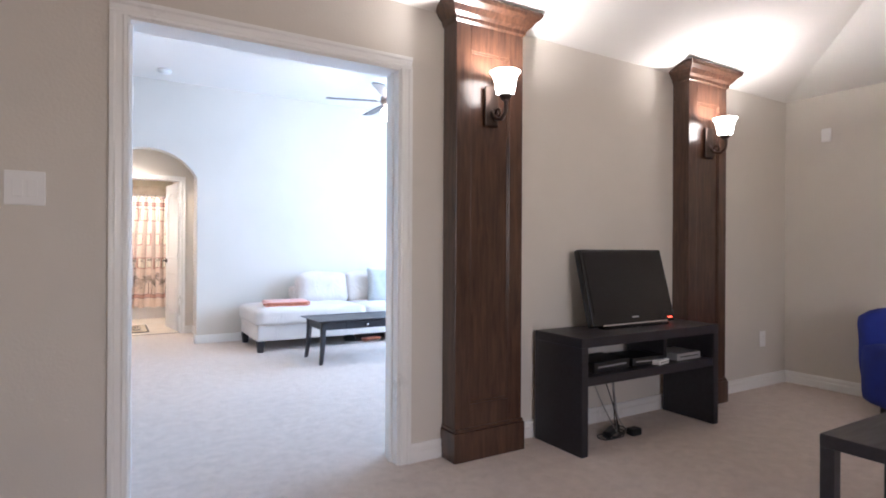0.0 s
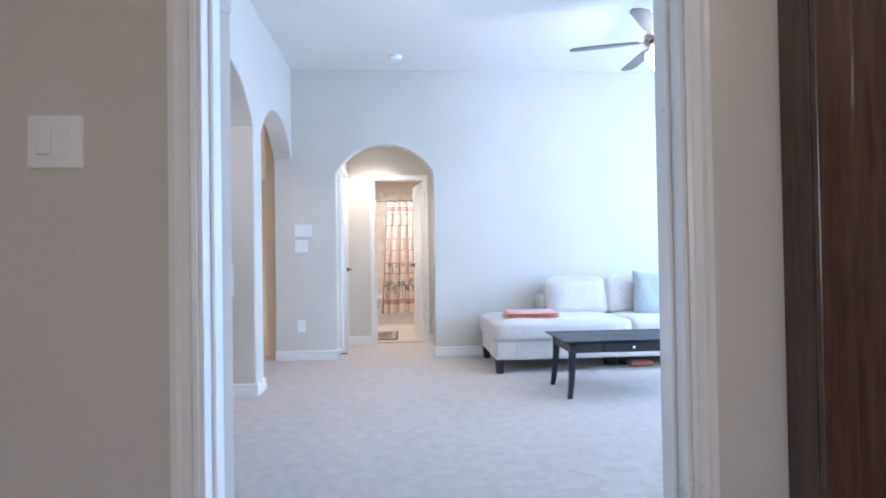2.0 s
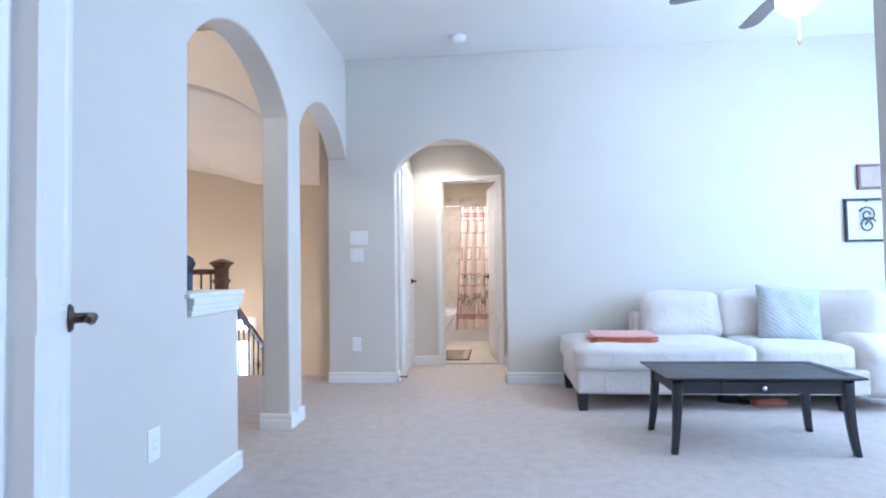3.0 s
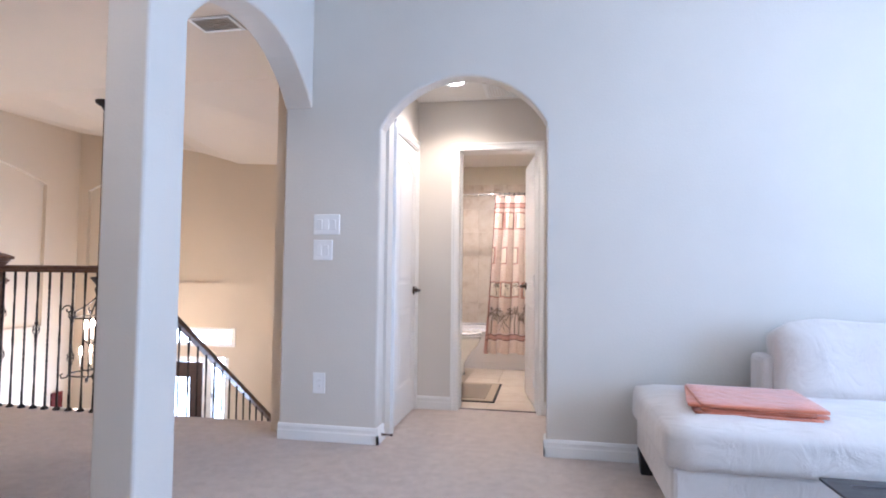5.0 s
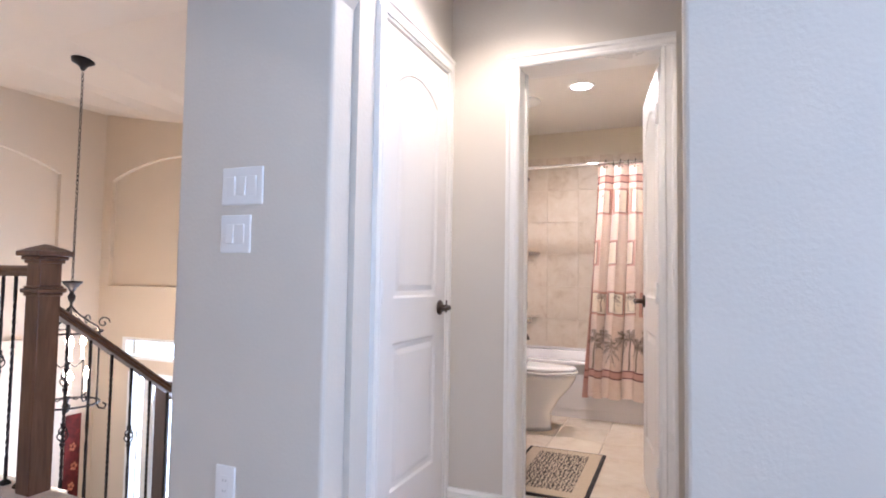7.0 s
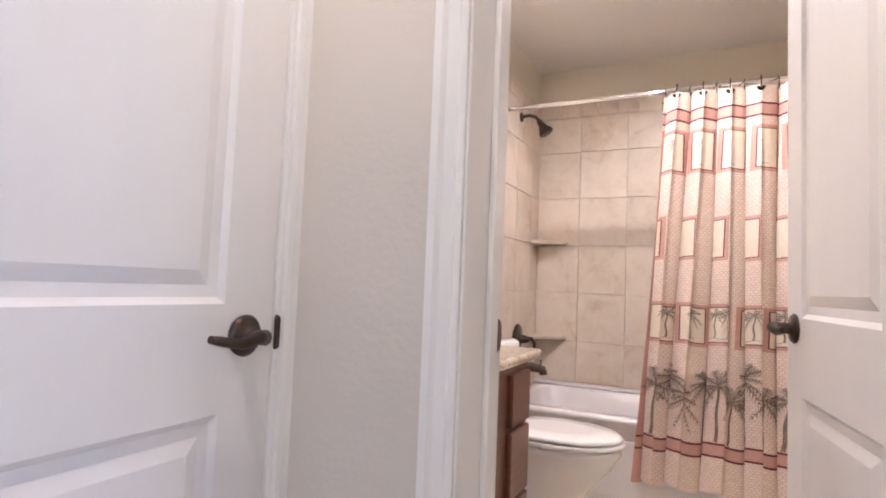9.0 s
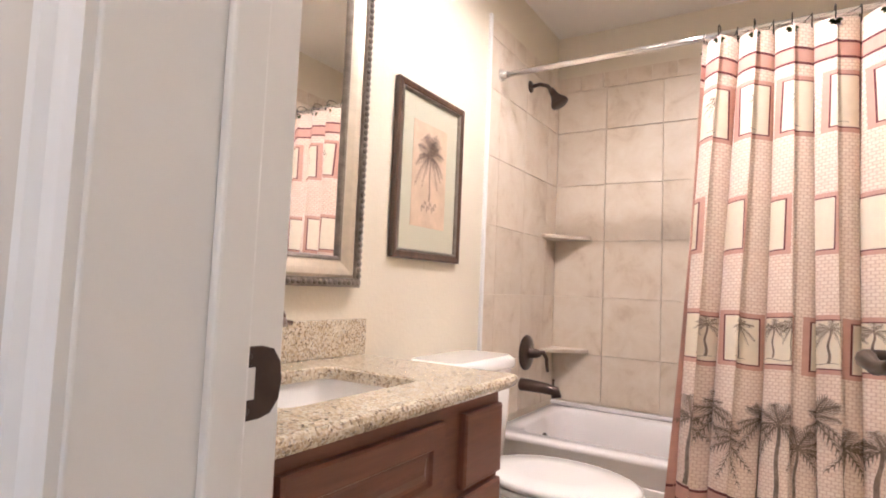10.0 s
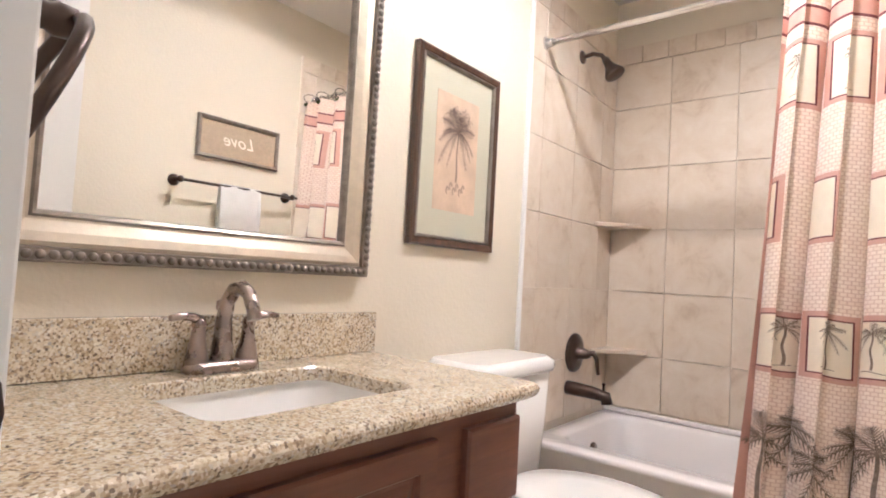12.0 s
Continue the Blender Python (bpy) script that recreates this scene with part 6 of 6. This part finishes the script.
for row, (v0, v1, step, w, first) in enumerate(((1.585, 1.755, 0.235, 0.135, 0.055), (1.190, 1.352, 0.235, 0.060, 0.01), (0.820, 0.966, 0.205, 0.150, 0.060))):
    k = 0
    while first + step * k + w < CU:
        u0 = first + step * k
        cloth_sheet(frames, u0 - 0.018, v0 - 0.018, u0 + w + 0.018, v1 + 0.018, 0.0012, 36, 3)
        cloth_sheet(wine, u0 - 0.004, v0 - 0.004, u0 + w + 0.004, v1 + 0.004, 0.0016, 30, 3)
        cloth_sheet(cream, u0, v0, u0 + w, v1, 0.0022, 30, 3)
        if row != 1:
            palm(inkput, u0 + w * 0.36, v0 + 0.02, 0.095, 0.036, 9, 40 + k + 10 * row)
            if row == 2:
                palm(inkput, u0 + w * 0.66, v0 + 0.015, 0.105, 0.042, 9, 70 + k)
            inkput([(u0 + w * 0.2 + w * 0.6 * s, v0 + 0.014 + 0.003 * math.sin(9 * s)) for s in [j / 8 for j in range(9)]], 0.0012, 0.0008)
        k += 1
rnd = random.Random(5)
for k in range(11):
    palm(inkput, 0.085 + 0.112 * k, 0.400, 0.17 + 0.10 * (0.5 + 0.5 * math.sin(k * 2.3)), 0.092, 10, 100 + k, rnd.uniform(-0.06, 0.06))
for name, b, m, label in (("printed_band", bands, TANPRINT, "tan printed band"), ("printed_line", wine, WINEPRINT, "wine red printed line"), ("printed_border", frames, TANPRINT, "tan printed border"), ("printed_panel", cream, CREAMPRINT, "cream printed panel"), ("printed_palm", inkbm, PALMINK, "dark printed palm trees")):
    tagged(part(name, b, m, curtain, label), kind="stuff")
for k in range(12):
    p = on_cloth(CU * (k + 0.5) / 12, CZ1 - 0.012)
    ring = part("curtain_ring", tube(bmesh.new(), [(p.x, p.y + (10.217 - p.y) * 0.5 + (0.022 + abs(10.217 - p.y) * 0.5) * math.cos(a), 1.966 + 0.028 * math.sin(a)) for a in [j * 0.524 for j in range(12)]], 0.002, 5, closed=True), IRON, curtain, "thin dark curtain hook")
    leafbm = bmesh.new()
    for j in range(5):
        a = radians(200 + 35 * j)
        strokes(leafbm, lambda u, v: Vector((p.x + u, p.y - 0.006, p.z - 0.004 + v)), [(0.004 * math.cos(a), 0.004 * math.sin(a)), (0.012 * math.cos(a), 0.012 * math.sin(a)), (0.021 * math.cos(a), 0.021 * math.sin(a))], 0.003, 0.001, True)
    loose = bmesh.ops.solidify(leafbm, geom=leafbm.faces[:], thickness=0.002)
    part("leaf_charm", leafbm, mat("charm_green", (0.10, 0.12, 0.035), 0.4, metal=0.4) if k == 0 else bpy.data.materials["charm_green"], ring, "small green leaf charm")

# things on the far side that the mirror shows
bar = thing("towel_bar", "bronze towel bar on the cream wall", "towel bar", 1.60, 9.775, 1.40)
for dy in (-0.30, 0.30):
    post = part("post", lathe(bmesh.new(), [(0.001, 0.0), (0.028, 0.0), (0.026, -0.008), (0.012, -0.014), (0.011, -0.06), (0.016, -0.07), (0.001, -0.08)], (0, dy, 0), "x", 16), BRONZE, bar)
part("rod", lathe(bmesh.new(), [(0.001, -0.34), (0.007, -0.33), (0.007, 0.33), (0.001, 0.34)], (-0.062, 0, 0), "y", 12), BRONZE, bar)
towel = bmesh.new()
prof = [(-0.066 - 0.012, -0.36), (-0.078, -0.1), (-0.074, -0.01), (-0.062, 0.011), (-0.050, -0.01), (-0.046, -0.1), (-0.046, -0.30), (-0.054, -0.30), (-0.055, -0.05), (-0.062, 0.002), (-0.069, -0.05), (-0.070, -0.36)]
loft(towel, [[(x + 0.003 * math.sin(k * 1.7 + z * 14), -0.10 + 0.0275 * k, z) for x, z in prof] for k in range(9)])
turned(towel, Matrix.Translation((1.60, 9.765, 1.40)))
solid("hand_towel", towel, TOWEL, "white hand towel over the towel bar", "towel")
sign = thing("framed_sign", "small burlap sign in a silver frame", "sign", 1.60, 9.785, 1.635)
part("frame", turned(frame_of(bmesh.new(), 0.222, 0.102, [(0, 0), (0, 0.016), (0.006, 0.020), (0.018, 0.016), (0.020, 0.008), (0.020, 0)]), Matrix.Scale(-1, 4, (1, 0, 0))), PEWTER, sign)
part("panel", boxes((-0.008, -0.203, -0.083, -0.003, 0.203, 0.083)), BURLAP, sign)
text = bpy.data.curves.new("lettering", "FONT")
text.body, text.size, text.align_x, text.align_y, text.extrude, text.shear = "Love", 0.085, "CENTER", "CENTER", 0.0006, 0.3
words = new("lettering", text)
words.parent = sign
words.matrix_basis = Matrix(((0, 0, -1, -0.0090), (-1, 0, 0, 0), (0, 1, 0, 0), (0, 0, 0, 1)))
text.materials.append(CREAMPRINT)
ring = thing("towel_ring", "round bronze towel ring beside the vanity", "towel ring", 0.725, 8.385, 1.20)
part("rosette", lathe(bmesh.new(), [(0.001, 0.0), (0.030, 0.0), (0.028, 0.008), (0.012, 0.014), (0.010, 0.034), (0.013, 0.040), (0.012, 0.052), (0.001, 0.056)], axis="y", n=18), BRONZE, ring)
part("ring", tube(bmesh.new(), [(0.062 * math.sin(a), 0.054 - 0.030 * (1 - math.cos(a)), -0.070 + 0.072 * math.cos(a)) for a in [k * math.pi / 16 for k in range(32)]], 0.0062, 8, closed=True), BRONZE, ring)

plate_ob = thing("strike_plate", "dark bronze strike plate on the door jamb", "strike plate", 0.838, 8.356, 0.940)
lip = [(-0.024, -0.030), (0.010, -0.030), (0.022, -0.027), (0.030, -0.016), (0.0325, 0.0), (0.030, 0.016), (0.022, 0.027), (0.010, 0.030), (-0.024, 0.030)]
part("plate", loft(bmesh.new(), [[(0.0, y, z) for y, z in lip], [(0.002, y, z) for y, z in lip], [(0.0026, y * 0.96, z * 0.97) for y, z in lip]], smooth=False), BRONZE, plate_ob)
part("latch_hole", boxes((0.0026, -0.020, -0.013, 0.0031, 0.003, 0.013)), TRIM, plate_ob)
for z in (-0.022, 0.022):
    part("screw", lathe(bmesh.new(), [(0.001, 0.0026), (0.0035, 0.0026), (0.003, 0.0036), (0.001, 0.0038)], (0, -0.004, z), "x", 10), BRONZE, plate_ob)
closet_strike = thing("strike_lip", "dark bronze strike lip on the closet jamb", "strike plate", 0.5035, 8.186, 0.932)
part("plate", loft(bmesh.new(), [[(0.0, y, z) for y, z, _ in rrect(-0.006, -0.030, 0.006, 0.030, 0.005, 0, 3)], [(0.004, y, z) for y, z, _ in rrect(-0.005, -0.027, 0.005, 0.027, 0.004, 0, 3)]], smooth=False), BRONZE, closet_strike)
bath_jamb = bpy.data.objects["bath_door_jamb"]
for z in (0.21, 1.03, 1.83):
    part("hinge_leaf", boxes((1.4385, 8.350, z - 0.046, 1.4425, 8.387, z + 0.046), bevel=0.001), PLASTIC, bath_jamb, "white painted hinge leaf")

mat_ob = thing("bath_mat", "black and tan zebra rug on the tile floor", "rug", 0.865, 8.925, 0.0)
part("border", boxes((-0.232, -0.395, 0.0, 0.232, 0.395, 0.010), bevel=0.003), mat("rug_black", (0.025, 0.020, 0.018), 0.95, vary=0.2, scale=60, fine=0.5), mat_ob)
part("tan_field", boxes((-0.212, -0.375, 0.006, 0.212, 0.375, 0.0125)), mat("rug_tan", (0.52, 0.42, 0.29), 0.95, vary=0.08, scale=60, fine=0.5), mat_ob)


def zebra():
    m, t, b = nodes_of("zebra_pile")
    v = coords(t)
    w = add(t, "ShaderNodeTexWave", Scale=15.0, Distortion=9.0, Detail=3.0)
    w.inputs["Detail Scale"].default_value = 3.0
    t.links.new(v, w.inputs["Vector"])
    t.links.new(ramp(t, w.outputs[0], [(0.44, (0.045, 0.035, 0.028)), (0.56, (0.50, 0.41, 0.30))]), b.inputs["Base Color"])
    b.inputs["Roughness"].default_value = 1.0
    return m


part("zebra_field", boxes((-0.145, -0.30, 0.010, 0.145, 0.30, 0.0145)), zebra(), mat_ob)


def downlight(x, y, z, label):
    ob = thing("recessed_light", label, "ceiling lamp", x, y, z, group="recessed lights")
    bm = bmesh.new()
    n = 32
    rings = [[bm.verts.new((r * math.cos(2 * math.pi * k / n), r * math.sin(2 * math.pi * k / n), h)) for k in range(n)] for r, h in ((0.098, 0.0), (0.096, -0.005), (0.076, -0.007), (0.072, -0.001))]
    for a, b in zip(rings, rings[1:]):
        for k in range(n):
            bm.faces.new((a[k], a[(k + 1) % n], b[(k + 1) % n], b[k])).smooth = True
    part("trim_ring", bm, TRIM, ob)
    part("lens", lathe(bmesh.new(), [(0.001, -0.001), (0.072, -0.001), (0.072, -0.004), (0.001, -0.004)], n=28), GLOWDISC, ob, "glowing lens")


downlight(0.86, 7.78, 2.44, "lit recessed light in the lobby ceiling")
downlight(0.88, 9.73, 2.44, "lit recessed light in the bathroom ceiling")
# made-up fitting, out of view, to go with the upper hall fill
downlight(-0.95, 4.55, 2.765, "unseen recessed light added to the upper hall ceiling")
vent2 = copy_thing(vent, pose(1.165, 8.0, 2.44, 0, 0, 90))
tagged(vent2, "white slatted air vent in the lobby ceiling")
fan2 = thing("exhaust_fan", "round white exhaust fan cover in the ceiling", "exhaust fan", 0.41, 9.93, 2.44)
part("cover", lathe(bmesh.new(), [(0.001, 0.0), (0.13, 0.0), (0.128, -0.010), (0.10, -0.022), (0.001, -0.026)], n=28), PLASTIC, fan2)

# ---- tiles ----
tile_walls = {n: bpy.data.objects[n] for n in ("wall_bath_west", "wall_bath_north", "wall_bath_east")}
ROWS_Z = [TZ + 0.024, 0.706, 1.003, 1.299, 1.596, 1.892, 2.118]


def tile_mesh(w, h, t=0.0085, e=0.0012):
    bm = bmesh.new()
    loft(bm, [rrect(-w / 2, -h / 2, w / 2, h / 2, 0.001, 0.0, 1), rrect(-w / 2, -h / 2, w / 2, h / 2, 0.001, t - e, 1), rrect(-w / 2 + e, -h / 2 + e, w / 2 - e, h / 2 - e, 0.001, t, 1)], smooth=False)
    return mesh_of("tile", bm, WALLTILE)


CACHE = {}


def tile(parent, material_mesh, m):
    ob = new("tile", material_mesh)
    ob.parent = parent
    ob.matrix_basis = m
    return ob


def tiles_on(parent, spans, rows, place):
    g = 0.003
    for a, b in spans:
        for z0, z1 in zip(rows, rows[1:]):
            key = (round(b - a - g, 4), round(z1 - z0 - g, 4))
            if key not in CACHE:
                CACHE[key] = tile_mesh(*key)
            tile(parent, CACHE[key], place((a + b) / 2, (z0 + z1) / 2))


north = lambda s, z: pose(s, 10.9465, z, 90, 0, 0)
west = lambda s, z: pose(0.1085, s, z, 90, 0, 90)
east = lambda s, z: pose(1.5965, s, z, 90, 0, -90)
BACK = [0.117, 0.383, 0.669, 0.955, 1.241, 1.527, 1.590]
SIDE = [10.123, 10.222, 10.507, 10.792, 10.940]
tiles_on(tile_walls["wall_bath_north"], list(zip(BACK, BACK[1:])), ROWS_Z, north)
tiles_on(tile_walls["wall_bath_west"], list(zip(SIDE, SIDE[1:])), ROWS_Z, west)
tiles_on(tile_walls["wall_bath_east"], list(zip(SIDE, SIDE[1:])), ROWS_Z, east)
small = [0.117 + 0.1228 * k for k in range(13)]
tiles_on(tile_walls["wall_bath_north"], list(zip(small, small[1:])), [2.118, 2.205], north)
small = [10.123 + 0.1167 * k for k in range(8)]
tiles_on(tile_walls["wall_bath_west"], list(zip(small, small[1:])), [2.118, 2.205], west)
tiles_on(tile_walls["wall_bath_east"], list(zip(small, small[1:])), [2.118, 2.205], east)
for name, r in (("wall_bath_north", (0.107, 10.9462, TZ, 1.598, 10.95, 2.205)), ("wall_bath_west", (0.105, 10.123, TZ, 0.1088, 10.946, 2.205)), ("wall_bath_east", (1.5962, 10.123, TZ, 1.60, 10.946, 2.205))):
    part("grout_bed", boxes(r), GROUT, tile_walls[name])
part("tile_edge", boxes((0.105, 10.105, 0.0, 0.1195, 10.123, 2.215), bevel=0.003), PLASTIC, tile_walls["wall_bath_west"], "cream bullnose edge strip")
floor_ob = bpy.data.objects["floor_bathroom"]
FT = mesh_of("tile", loft(bmesh.new(), [rrect(-0.163, -0.163, 0.163, 0.163, 0.002, 0.0, 1), rrect(-0.163, -0.163, 0.163, 0.163, 0.002, 0.006, 1), rrect(-0.161, -0.161, 0.161, 0.161, 0.002, 0.0075, 1)], smooth=False), FLOORTILE)
for i in range(5):
    for j in range(6):
        tile(floor_ob, FT, pose(0.225 + 0.33 * i, 8.46 + 0.33 * j, -0.0078))
part("threshold", boxes((0.839, 8.278, -0.004, 1.441, 8.303, 0.004), bevel=0.002), BRONZE, floor_ob, "thin metal threshold strip")
baseboard((0.105, 9.365, 0.105, 10.105, 1, 0), (1.60, 8.385, 1.60, 10.18, -1, 0))
